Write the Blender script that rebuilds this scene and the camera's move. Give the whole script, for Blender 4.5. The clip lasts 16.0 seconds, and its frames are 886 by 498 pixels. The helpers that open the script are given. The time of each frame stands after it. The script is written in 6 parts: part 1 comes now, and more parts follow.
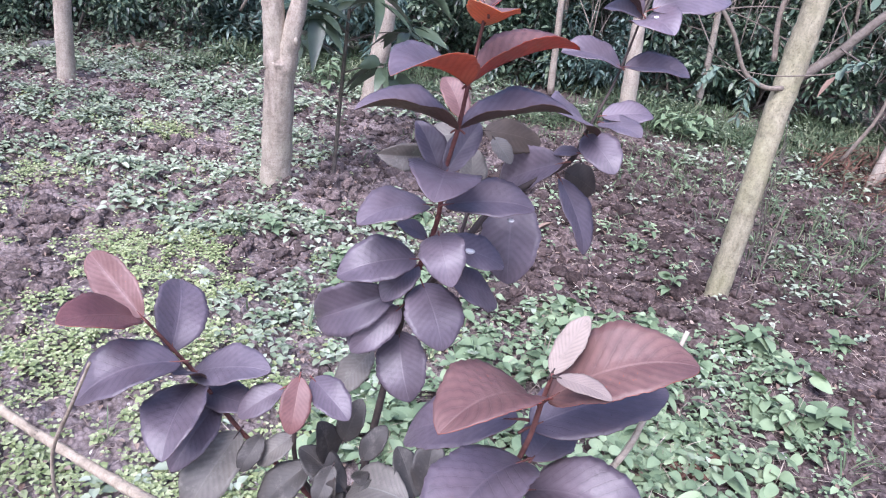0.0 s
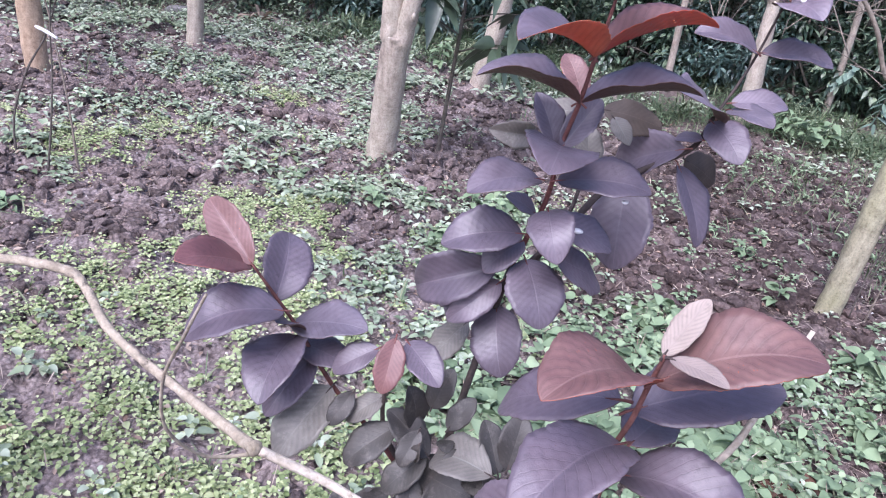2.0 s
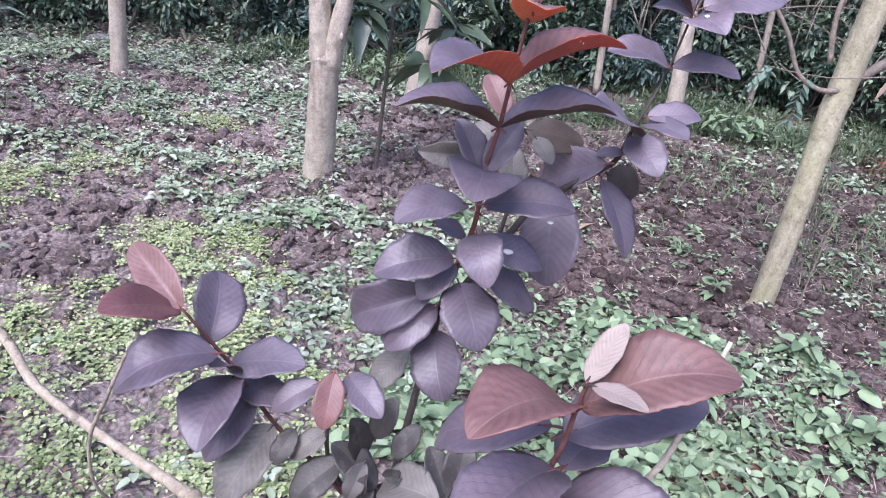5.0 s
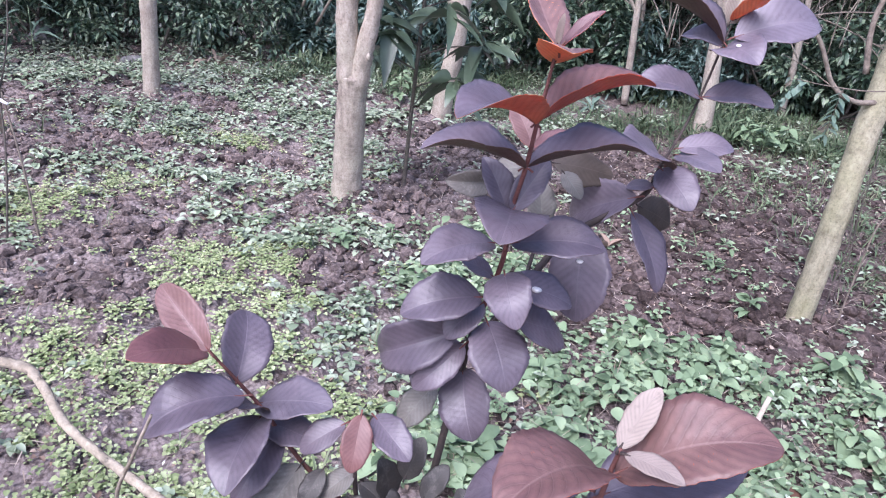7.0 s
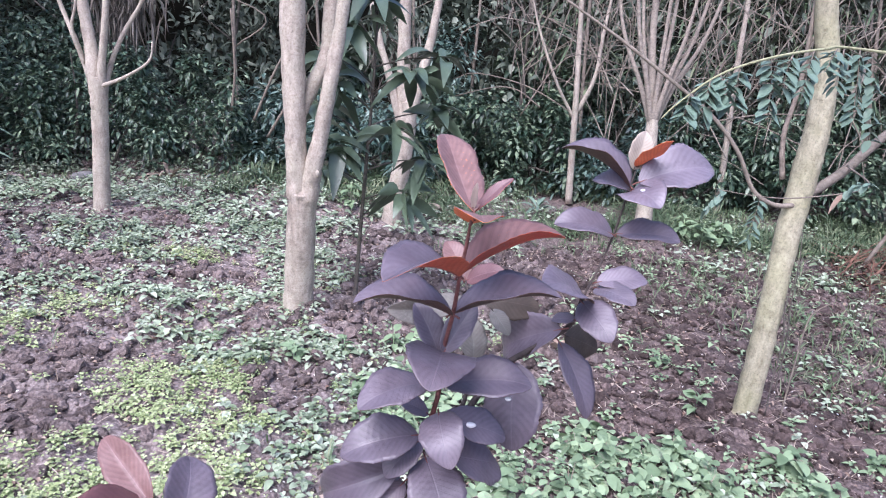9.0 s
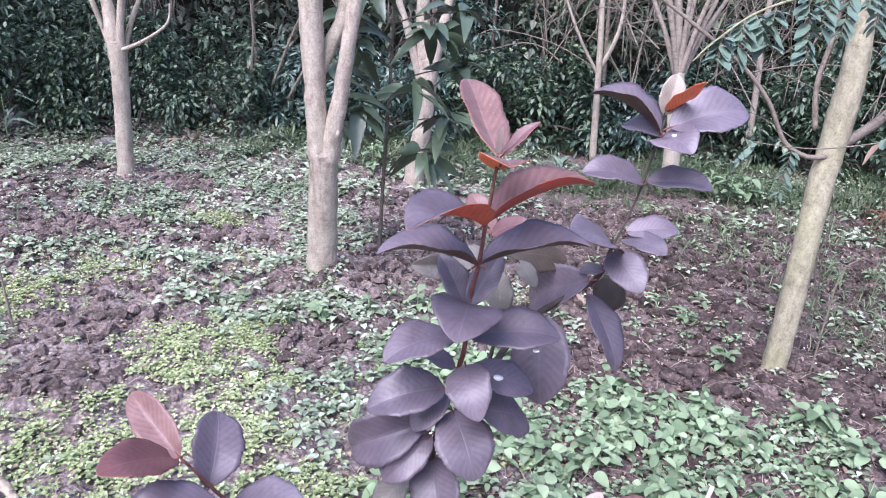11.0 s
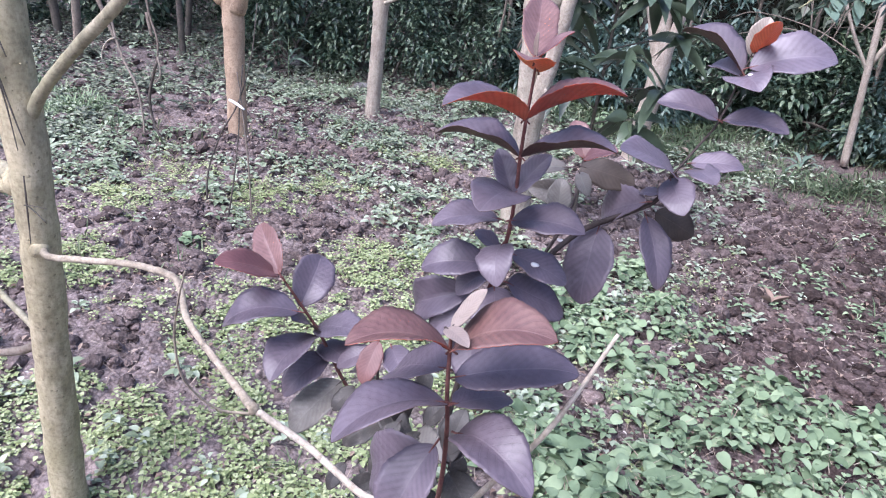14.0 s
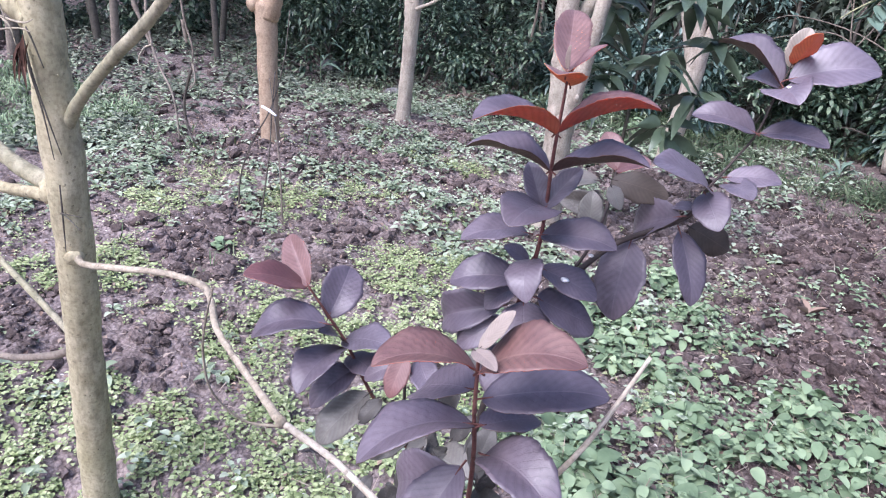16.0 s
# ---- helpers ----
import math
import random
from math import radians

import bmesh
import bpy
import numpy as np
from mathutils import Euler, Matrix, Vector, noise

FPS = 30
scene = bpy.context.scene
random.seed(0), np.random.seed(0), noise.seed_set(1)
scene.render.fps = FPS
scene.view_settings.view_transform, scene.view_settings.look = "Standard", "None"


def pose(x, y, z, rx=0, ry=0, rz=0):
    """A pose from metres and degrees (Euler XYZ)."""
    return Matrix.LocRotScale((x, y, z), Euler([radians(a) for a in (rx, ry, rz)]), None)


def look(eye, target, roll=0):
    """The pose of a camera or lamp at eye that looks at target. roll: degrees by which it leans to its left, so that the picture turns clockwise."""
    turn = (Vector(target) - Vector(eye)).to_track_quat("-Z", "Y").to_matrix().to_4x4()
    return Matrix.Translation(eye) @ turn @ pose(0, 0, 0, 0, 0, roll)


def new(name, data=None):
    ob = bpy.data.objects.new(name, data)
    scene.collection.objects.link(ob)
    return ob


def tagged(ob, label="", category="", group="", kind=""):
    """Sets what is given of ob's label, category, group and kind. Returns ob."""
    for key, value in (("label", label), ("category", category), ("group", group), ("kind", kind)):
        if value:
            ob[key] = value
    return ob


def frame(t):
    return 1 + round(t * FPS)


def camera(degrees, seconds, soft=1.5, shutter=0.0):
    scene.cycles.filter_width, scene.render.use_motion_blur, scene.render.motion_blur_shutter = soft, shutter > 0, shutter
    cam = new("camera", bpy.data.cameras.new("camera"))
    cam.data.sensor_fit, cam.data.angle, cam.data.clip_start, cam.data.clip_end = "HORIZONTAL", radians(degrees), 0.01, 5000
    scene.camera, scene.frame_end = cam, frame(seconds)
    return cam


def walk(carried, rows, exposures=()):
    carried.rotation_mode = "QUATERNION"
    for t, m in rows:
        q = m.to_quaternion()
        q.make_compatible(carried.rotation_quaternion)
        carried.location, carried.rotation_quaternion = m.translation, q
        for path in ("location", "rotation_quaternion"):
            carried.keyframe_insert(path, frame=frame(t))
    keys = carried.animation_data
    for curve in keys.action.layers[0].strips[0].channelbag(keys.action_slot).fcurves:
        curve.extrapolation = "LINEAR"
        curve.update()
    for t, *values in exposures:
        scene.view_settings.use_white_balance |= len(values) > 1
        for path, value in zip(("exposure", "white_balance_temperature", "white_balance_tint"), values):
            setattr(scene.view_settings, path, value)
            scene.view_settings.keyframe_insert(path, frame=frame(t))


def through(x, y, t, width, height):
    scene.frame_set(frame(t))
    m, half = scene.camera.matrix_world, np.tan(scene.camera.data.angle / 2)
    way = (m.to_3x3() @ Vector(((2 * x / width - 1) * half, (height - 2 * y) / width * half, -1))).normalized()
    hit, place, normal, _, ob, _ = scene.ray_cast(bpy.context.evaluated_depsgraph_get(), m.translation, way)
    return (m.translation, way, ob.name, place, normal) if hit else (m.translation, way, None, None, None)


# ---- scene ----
cam = camera(63.3, 16.0, 1.1)
PATH = [
    (0, (0.023, 0.127, 1.489), (-0.018, 1.932, 0.627), 8.3),
    (0.5, (0.033, 0.124, 1.463), (-0.133, 1.874, 0.509), 8.6),
    (1, (0.023, 0.111, 1.476), (-0.201, 1.875, 0.56), 8.7),
    (1.5, (0.031, 0.118, 1.447), (-0.214, 1.847, 0.472), 7.4),
    (2, (0.009, 0.126, 1.463), (-0.275, 1.874, 0.533), 10.2),
    (2.5, (-0.003, 0.136, 1.479), (-0.315, 1.895, 0.579), 11.8),
    (3, (0.005, 0.153, 1.501), (-0.305, 1.937, 0.652), 12.4),
    (3.5, (0.02, 0.147, 1.506), (-0.207, 1.944, 0.66), 11.5),
    (4, (0.028, 0.134, 1.493), (-0.127, 1.931, 0.629), 9.9),
    (6.3, (0.022, 0.142, 1.483), (-0.153, 1.911, 0.567), 7.0),
    (6.5, (0.023, 0.142, 1.479), (-0.142, 1.897, 0.535), 7.8),
    (7, (0.02, 0.165, 1.518), (-0.213, 1.951, 0.65), 6.6),
    (7.5, (0.041, 0.165, 1.568), (-0.136, 2.021, 0.844), 5.3),
    (8, (0.043, 0.166, 1.595), (-0.124, 2.057, 0.963), 6.0),
    (8.2, (0.044, 0.158, 1.601), (-0.126, 2.054, 0.987), 5.7),
    (10.3, (0.056, 0.127, 1.61), (-0.069, 2.014, 0.96), 5.2),
    (10.5, (0.053, 0.129, 1.593), (-0.086, 1.995, 0.886), 4.3),
    (11, (0.047, 0.152, 1.584), (-0.158, 2.008, 0.866), 4.1),
    (11.5, (0.099, 0.168, 1.579), (-0.291, 1.966, 0.797), 2.3),
    (12, (0.248, 0.134, 1.557), (-0.317, 1.832, 0.665), 5.3),
    (12.5, (0.36, 0.041, 1.528), (-0.3, 1.706, 0.639), 5.9),
    (13, (0.373, 0.008, 1.549), (-0.432, 1.652, 0.742), 6.4),
    (13.5, (0.386, 0.032, 1.545), (-0.414, 1.673, 0.729), 5.9),
    (14, (0.377, 0.023, 1.544), (-0.434, 1.655, 0.722), 6.5),
    (14.5, (0.369, 0.022, 1.546), (-0.467, 1.653, 0.745), 6.3),
    (15, (0.381, 0.032, 1.547), (-0.427, 1.666, 0.725), 6.8),
    (15.5, (0.366, 0.019, 1.562), (-0.551, 1.607, 0.763), 6.2),
    (16, (0.369, 0.038, 1.555), (-0.516, 1.632, 0.733), 5.9),
]
walk(cam, [(t, look(eye, target, roll)) for t, eye, target, roll in PATH], [(0.0, 1.29, 5560, 23), (1.5, 1.24, 5560, 23), (3.5, 1.22, 5560, 22), (7.0, 1.25, 5560, 22), (8.0, 1.30, 5560, 20), (10.5, 1.38, 5560, 22), (11.5, 1.36, 5560, 23), (12.0, 1.31, 5520, 25), (12.5, 1.28, 5500, 28), (13.0, 1.25, 5580, 22), (13.5, 1.24, 5600, 21), (16.0, 1.24, 5600, 20)])

# ---- light ----
world = bpy.data.worlds.new("world")
scene.world = world
world.use_nodes = True
wn = world.node_tree.nodes
sky = wn.new("ShaderNodeTexSky")
sky.sky_type = "NISHITA"
sky.sun_disc = False
sky.sun_elevation, sky.sun_rotation = radians(54), radians(201)
sky.air_density, sky.dust_density, sky.ozone_density = 1.0, 4.0, 1.0
wn["Background"].inputs["Strength"].default_value = 0.115
world.node_tree.links.new(sky.outputs["Color"], wn["Background"].inputs["Color"])
sun_data = bpy.data.lights.new("sun", "SUN")
sun_data.energy, sun_data.angle, sun_data.color = 1.6, radians(36), (1.0, 0.97, 0.94)
sun = new("sun", sun_data)
sun.matrix_world = look((-1.4, -3.6, 5.4), (0.0, 0.0, 0.0))


# ---- materials ----
def material(name, build):
    m = bpy.data.materials.new(name)
    m.use_nodes = True
    build(m.node_tree, m.node_tree.nodes["Principled BSDF"])
    return m


def node(tree, kind, **values):
    n = tree.nodes.new(kind)
    for key, value in values.items():
        n.inputs[key.replace("_", " ")].default_value = value
    return n


def ramp(tree, source, stops):
    n = tree.nodes.new("ShaderNodeValToRGB")
    while len(n.color_ramp.elements) < len(stops):
        n.color_ramp.elements.new(0.5)
    for e, (at, c) in zip(n.color_ramp.elements, stops):
        e.position, e.color = at, (*c, 1) if len(c) == 3 else c
    tree.links.new(source, n.inputs["Fac"])
    return n.outputs["Color"]


def mix(tree, a, b, fac, blend="MIX"):
    n = tree.nodes.new("ShaderNodeMix")
    n.data_type, n.blend_type = "RGBA", blend
    for socket, v in ((n.inputs[6], a), (n.inputs[7], b), (n.inputs[0], fac)):
        if isinstance(v, bpy.types.NodeSocket):
            tree.links.new(v, socket)
        elif isinstance(v, (int, float)):
            socket.default_value = v
        else:
            socket.default_value = (*v, 1)
    return n.outputs[2]


def fractal(tree, scale, detail=6.0, rough=0.6, coords=None):
    n = node(tree, "ShaderNodeTexNoise", Scale=scale, Detail=detail, Roughness=rough)
    if coords is None:
        coords = tree.nodes.new("ShaderNodeTexCoord").outputs["Object"]
    tree.links.new(coords, n.inputs["Vector"])
    return n.outputs["Fac"]


def bump(tree, shader, height, strength, distance):
    n = node(tree, "ShaderNodeBump", Strength=strength, Distance=distance)
    tree.links.new(height, n.inputs["Height"])
    tree.links.new(n.outputs["Normal"], shader.inputs["Normal"])


def maths(tree, op, a, b=0.0):
    n = tree.nodes.new("ShaderNodeMath")
    n.operation = op
    for socket, v in zip(n.inputs, (a, b)):
        if isinstance(v, bpy.types.NodeSocket):
            tree.links.new(v, socket)
        else:
            socket.default_value = v
    return n.outputs[0]


def leaf_material(name, dark, light, vein, rough=0.42, blotch=None, coat=0.10, through=0.0, streak=0.30):
    """A broad leaf: colour that shifts over the blade, a midrib and side veins from its UVs, and a satin skin."""
    def build(tree, shader):
        uv = tree.nodes.new("ShaderNodeUVMap").outputs["UV"]
        split = tree.nodes.new("ShaderNodeSeparateXYZ")
        tree.links.new(uv, split.inputs[0])
        u, v = split.outputs[0], maths(tree, "ABSOLUTE", maths(tree, "SUBTRACT", split.outputs[1], 0.5))
        spread = fractal(tree, 28, 5)
        colour = ramp(tree, spread, [(0.3, dark), (0.72, light)])
        own = tree.nodes.new("ShaderNodeObjectInfo").outputs["Random"]
        tone = node(tree, "ShaderNodeHueSaturation")
        tree.links.new(maths(tree, "ADD", maths(tree, "MULTIPLY", own, 0.34), 0.83), tone.inputs["Value"])
        tree.links.new(maths(tree, "ADD", maths(tree, "MULTIPLY", own, 0.03), 0.485), tone.inputs["Hue"])
        tree.links.new(colour, tone.inputs["Color"])
        colour = tone.outputs["Color"]
        if blotch:
            colour = mix(tree, colour, blotch, ramp(tree, fractal(tree, 60, 8, 0.7), [(0.52, (0, 0, 0)), (0.7, (0.8, 0.8, 0.8))]))
        phase = maths(tree, "SUBTRACT", u, maths(tree, "MULTIPLY", v, 0.55))
        wave = maths(tree, "ABSOLUTE", maths(tree, "SUBTRACT", maths(tree, "FRACT", maths(tree, "MULTIPLY", phase, 11.0)), 0.5))
        side = ramp(tree, wave, [(0.0, (1, 1, 1)), (0.09, (0, 0, 0))])
        furrow = ramp(tree, maths(tree, "ADD", wave, maths(tree, "MULTIPLY", maths(tree, "SUBTRACT", fractal(tree, 90, 3), 0.5), 0.25)), [(0.03, (0.50, 0.44, 0.44)), (0.24, (1.0, 1.0, 1.0)), (0.48, (1.30, 1.28, 1.28))])
        furrow = mix(tree, (1, 1, 1), furrow, ramp(tree, v, [(0.02, (0, 0, 0)), (0.12, (1, 1, 1)), (0.40, (0.8, 0.8, 0.8)), (0.5, (0.3, 0.3, 0.3))]))
        colour = mix(tree, colour, furrow, streak, "MULTIPLY")
        colour = mix(tree, colour, tuple(0.62 * c for c in dark), ramp(tree, fractal(tree, 75, 6, 0.7), [(0.58, (0, 0, 0)), (0.74, (0.55, 0.55, 0.55))]))
        mid = ramp(tree, v, [(0.006, (1, 1, 1)), (0.022, (0, 0, 0))])
        lines = mix(tree, mid, side, 0.30)
        colour = mix(tree, colour, vein, maths(tree, "MULTIPLY", lines, 0.40))
        tree.links.new(colour, shader.inputs["Base Color"])
        shader.inputs["Roughness"].default_value = rough
        shader.inputs["Coat Weight"].default_value = coat
        shader.inputs["Coat Roughness"].default_value = 0.38
        if through:
            shader.inputs["Subsurface Weight"].default_value = through
            shader.inputs["Subsurface Radius"].default_value = (0.006, 0.002, 0.001)
            shader.inputs["Subsurface Scale"].default_value = 1.0
        bump(tree, shader, mix(tree, fractal(tree, 240, 4), lines, 0.5), 0.40, 0.0018)
    return material(name, build)


PURPLE = leaf_material("plum_leaf", (0.086, 0.068, 0.085), (0.152, 0.122, 0.148), (0.20, 0.166, 0.19), 0.45, None, 0.16)
LILAC = leaf_material("lilac_leaf", (0.110, 0.090, 0.113), (0.185, 0.154, 0.184), (0.235, 0.20, 0.23), 0.45, None, 0.16)
BROWN = leaf_material("olive_brown_leaf", (0.050, 0.038, 0.028), (0.092, 0.072, 0.054), (0.13, 0.10, 0.075), 0.6, None, 0.0)
PURPLE_UNDER = leaf_material("plum_leaf_underside", (0.068, 0.038, 0.031), (0.108, 0.061, 0.048), (0.18, 0.08, 0.07), 0.65, None, 0.0)
RED = leaf_material("maroon_leaf", (0.125, 0.063, 0.056), (0.215, 0.125, 0.104), (0.31, 0.205, 0.18), 0.5, streak=0.5)
DEEP = leaf_material("deep_red_leaf", (0.120, 0.052, 0.050), (0.185, 0.086, 0.080), (0.26, 0.14, 0.125), 0.5)
RED_UNDER = leaf_material("brick_leaf_underside", (0.29, 0.098, 0.052), (0.38, 0.142, 0.080), (0.36, 0.14, 0.09), 0.65, None, 0.0, 0.25)
YOUNG = leaf_material("young_pink_leaf", (0.125, 0.060, 0.058), (0.205, 0.112, 0.108), (0.33, 0.215, 0.205), 0.5, streak=0.38)
YOUNG_UNDER = leaf_material("young_coral_underside", (0.46, 0.115, 0.055), (0.56, 0.165, 0.085), (0.50, 0.2, 0.14), 0.6, None, 0.0, 0.25)
PALE = leaf_material("pale_bud_leaf", (0.27, 0.22, 0.185), (0.37, 0.305, 0.255), (0.31, 0.25, 0.22), 0.6, None, 0.0, streak=0.25)
OLIVE = leaf_material("olive_leaf", (0.10, 0.092, 0.080), (0.17, 0.155, 0.13), (0.23, 0.21, 0.18), 0.5, (0.22, 0.21, 0.18))
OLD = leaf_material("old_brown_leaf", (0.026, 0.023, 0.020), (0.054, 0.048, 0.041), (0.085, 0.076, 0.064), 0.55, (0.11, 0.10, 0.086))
OLDLIGHT = leaf_material("old_grey_leaf", (0.12, 0.112, 0.096), (0.19, 0.175, 0.15), (0.23, 0.25, 0.22), 0.6, (0.09, 0.08, 0.07))


def soil_material(name, low, mid, high, grain=0.75, islands=False):
    """Crumbly earth: grain at three scales, dusty flats, painted crevice shade, and a darker +x side for the weaker sky
    light there.
    """
    def build(tree, shader):
        spot = tree.nodes.new("ShaderNodeNewGeometry").outputs["Position"]
        coarse = fractal(tree, 1.6, 5, 0.6, spot)
        fine = fractal(tree, 30, 9, 0.7, spot)
        grit = fractal(tree, 170, 5, 0.75, spot)
        colour = ramp(tree, mix(tree, fine, grit, 0.35), [(0.34, low), (0.50, mid), (0.68, high)])
        dusty = ramp(tree, coarse, [(0.50, (0, 0, 0)), (0.68, (0.55, 0.55, 0.55))])
        colour = mix(tree, colour, tuple(1.75 * c for c in mid), dusty)
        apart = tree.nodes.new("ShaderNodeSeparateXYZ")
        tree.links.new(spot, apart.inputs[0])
        # Weaker sky light at +x, put into the soil colour as a tint.
        dim_side = maths(tree, "ADD", maths(tree, "MULTIPLY", apart.outputs[0], 0.35), fractal(tree, 1.8, 5, 0.6, spot))
        colour = mix(tree, colour, (0.66, 0.62, 0.61), ramp(tree, dim_side, [(0.46, (0, 0, 0)), (0.68, (1, 1, 1))]), "MULTIPLY")
        # Shade between the crumbs, put into the colour; grain sets its strength.
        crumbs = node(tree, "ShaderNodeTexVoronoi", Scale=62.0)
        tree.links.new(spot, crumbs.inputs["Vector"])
        crevice_shade = ramp(tree, crumbs.outputs["Distance"], [(0.30, (1, 1, 1)), (0.80, (0.30, 0.28, 0.28))])
        colour = mix(tree, colour, crevice_shade, grain, "MULTIPLY")
        if islands:
            own = tree.nodes.new("ShaderNodeNewGeometry").outputs["Random Per Island"]
            colour = mix(tree, colour, ramp(tree, own, [(0.0, (0.55, 0.53, 0.52)), (0.6, (1, 1, 1)), (1.0, (1.45, 1.42, 1.40))]), 1.0, "MULTIPLY")
        tree.links.new(colour, shader.inputs["Base Color"])
        shader.inputs["Roughness"].default_value = 0.95
        shader.inputs["Specular IOR Level"].default_value = 0.2
        bump(tree, shader, mix(tree, mix(tree, fine, grit, 0.4), crevice_shade, 0.4), 0.9, 0.014)
    return material(name, build)


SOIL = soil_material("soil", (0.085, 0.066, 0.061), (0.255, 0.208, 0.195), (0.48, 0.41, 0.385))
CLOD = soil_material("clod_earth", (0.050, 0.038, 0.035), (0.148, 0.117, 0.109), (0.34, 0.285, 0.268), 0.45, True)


def bark_material(name, dark, light, moss, rings=1.6):
    def build(tree, shader):
        obj = tree.nodes.new("ShaderNodeTexCoord").outputs["Object"]
        place = node(tree, "ShaderNodeMapping", Scale=(1, 1, rings))
        tree.links.new(obj, place.inputs["Vector"])
        grain = fractal(tree, 34, 9, 0.7, place.outputs["Vector"])
        band = node(tree, "ShaderNodeMapping", Scale=(1.6, 1.6, 0.5 if rings < 1 else 5))
        tree.links.new(obj, band.inputs["Vector"])
        bands = fractal(tree, 6, 4, 0.6, band.outputs["Vector"])
        blot = fractal(tree, 4.5, 7, 0.65)
        colour = ramp(tree, mix(tree, grain, bands, 0.3), [(0.36, dark), (0.58, light)])
        colour = mix(tree, colour, moss, ramp(tree, blot, [(0.45, (0, 0, 0)), (0.62, (0.55, 0.55, 0.55))]))
        fleck = ramp(tree, fractal(tree, 95, 5, 0.7), [(0.34, (0.55, 0.52, 0.46)), (0.50, (1, 1, 1)), (0.66, (1.22, 1.22, 1.18))])
        colour = mix(tree, colour, fleck, 0.6, "MULTIPLY")
        stain = fractal(tree, 11, 8, 0.7)
        colour = mix(tree, colour, tuple(0.55 * c for c in dark), ramp(tree, stain, [(0.56, (0, 0, 0)), (0.72, (0.7, 0.7, 0.7))]))
        line = node(tree, "ShaderNodeMapping", Scale=(2.0, 2.0, 26))
        tree.links.new(obj, line.inputs["Vector"])
        cracks = ramp(tree, fractal(tree, 3.2, 5, 0.6, line.outputs["Vector"]), [(0.60, (0, 0, 0)), (0.70, (0.28, 0.28, 0.28))])
        colour = mix(tree, colour, tuple(0.7 * c for c in dark), cracks)
        pores = node(tree, "ShaderNodeTexVoronoi", Scale=48.0)
        tree.links.new(obj, pores.inputs["Vector"])
        specks = ramp(tree, pores.outputs["Distance"], [(0.10, (1, 1, 1)), (0.18, (0, 0, 0))])
        colour = mix(tree, colour, tuple(0.45 * c for c in dark), maths(tree, "MULTIPLY", specks, 0.35))
        tree.links.new(colour, shader.inputs["Base Color"])
        shader.inputs["Roughness"].default_value = 0.85
        bump(tree, shader, mix(tree, mix(tree, grain, bands, 0.3), specks, 0.25), 0.8, 0.008)
    return material(name, build)


BARK = bark_material("pale_bark", (0.25, 0.203, 0.165), (0.49, 0.42, 0.35), (0.43, 0.39, 0.305), 0.35)
BARK_GREEN = bark_material("greenish_bark", (0.24, 0.205, 0.118), (0.53, 0.465, 0.312), (0.43, 0.385, 0.225), 0.35)
BARK_MOSS = bark_material("mossy_bark", (0.18, 0.163, 0.105), (0.41, 0.372, 0.265), (0.33, 0.315, 0.185), 0.4)
BARK_TAN = bark_material("tan_bark", (0.29, 0.19, 0.125), (0.50, 0.37, 0.262), (0.41, 0.31, 0.22), 0.5)
BARK_DARK = bark_material("dark_bark", (0.05, 0.042, 0.036), (0.13, 0.11, 0.095), (0.09, 0.085, 0.06))
TWIG = bark_material("dry_twig", (0.12, 0.095, 0.076), (0.26, 0.215, 0.175), (0.20, 0.17, 0.135), 1.0)
RODWOOD = bark_material("pale_branch", (0.21, 0.172, 0.125), (0.46, 0.395, 0.305), (0.33, 0.29, 0.205), 1.0)
PEELED = bark_material("peeled_branch", (0.30, 0.25, 0.185), (0.62, 0.555, 0.46), (0.52, 0.45, 0.355), 1.0)
LIMB_BROWN = bark_material("brown_limb", (0.085, 0.068, 0.055), (0.19, 0.16, 0.135), (0.14, 0.125, 0.095), 1.0)
GREENTWIG = bark_material("green_twig", (0.24, 0.23, 0.12), (0.42, 0.41, 0.24), (0.33, 0.33, 0.18), 1.0)
SHOOT = bark_material("grey_shoot", (0.18, 0.148, 0.118), (0.37, 0.315, 0.262), (0.29, 0.25, 0.205), 1.0)
STEM = bark_material("red_stem", (0.12, 0.045, 0.038), (0.21, 0.088, 0.072), (0.16, 0.05, 0.05), 1.0)
STEM_DARK = bark_material("dark_stem", (0.035, 0.025, 0.024), (0.075, 0.055, 0.048), (0.05, 0.04, 0.035), 1.0)


def foliage_material(name, stops, rough=0.55, spread=1.6, gloss=0.35):
    """Small leaves in a mass: each leaf its own tone."""
    def build(tree, shader):
        own = tree.nodes.new("ShaderNodeNewGeometry").outputs["Random Per Island"]
        where = fractal(tree, spread, 4)
        mixn = maths(tree, "ADD", maths(tree, "MULTIPLY", own, 0.6), maths(tree, "MULTIPLY", maths(tree, "SUBTRACT", where, 0.3), 0.9))
        colour = ramp(tree, mixn, stops)
        tree.links.new(colour, shader.inputs["Base Color"])
        shader.inputs["Roughness"].default_value = rough
        shader.inputs["Specular IOR Level"].default_value = gloss
        bump(tree, shader, fractal(tree, 160, 3), 0.3, 0.002)
    return material(name, build)


HERB = foliage_material("herb_leaves", [(0.1, (0.12, 0.165, 0.090)), (0.45, (0.275, 0.333, 0.218)), (0.9, (0.50, 0.55, 0.42))])
CHICK = foliage_material("chickweed_leaves", [(0.1, (0.13, 0.18, 0.070)), (0.45, (0.305, 0.362, 0.162)), (0.9, (0.54, 0.585, 0.345))])
BROAD = foliage_material("broad_weed_leaves", [(0.1, (0.085, 0.13, 0.066)), (0.45, (0.208, 0.286, 0.160)), (0.9, (0.37, 0.46, 0.275))], 0.65, 7.0, 0.3)
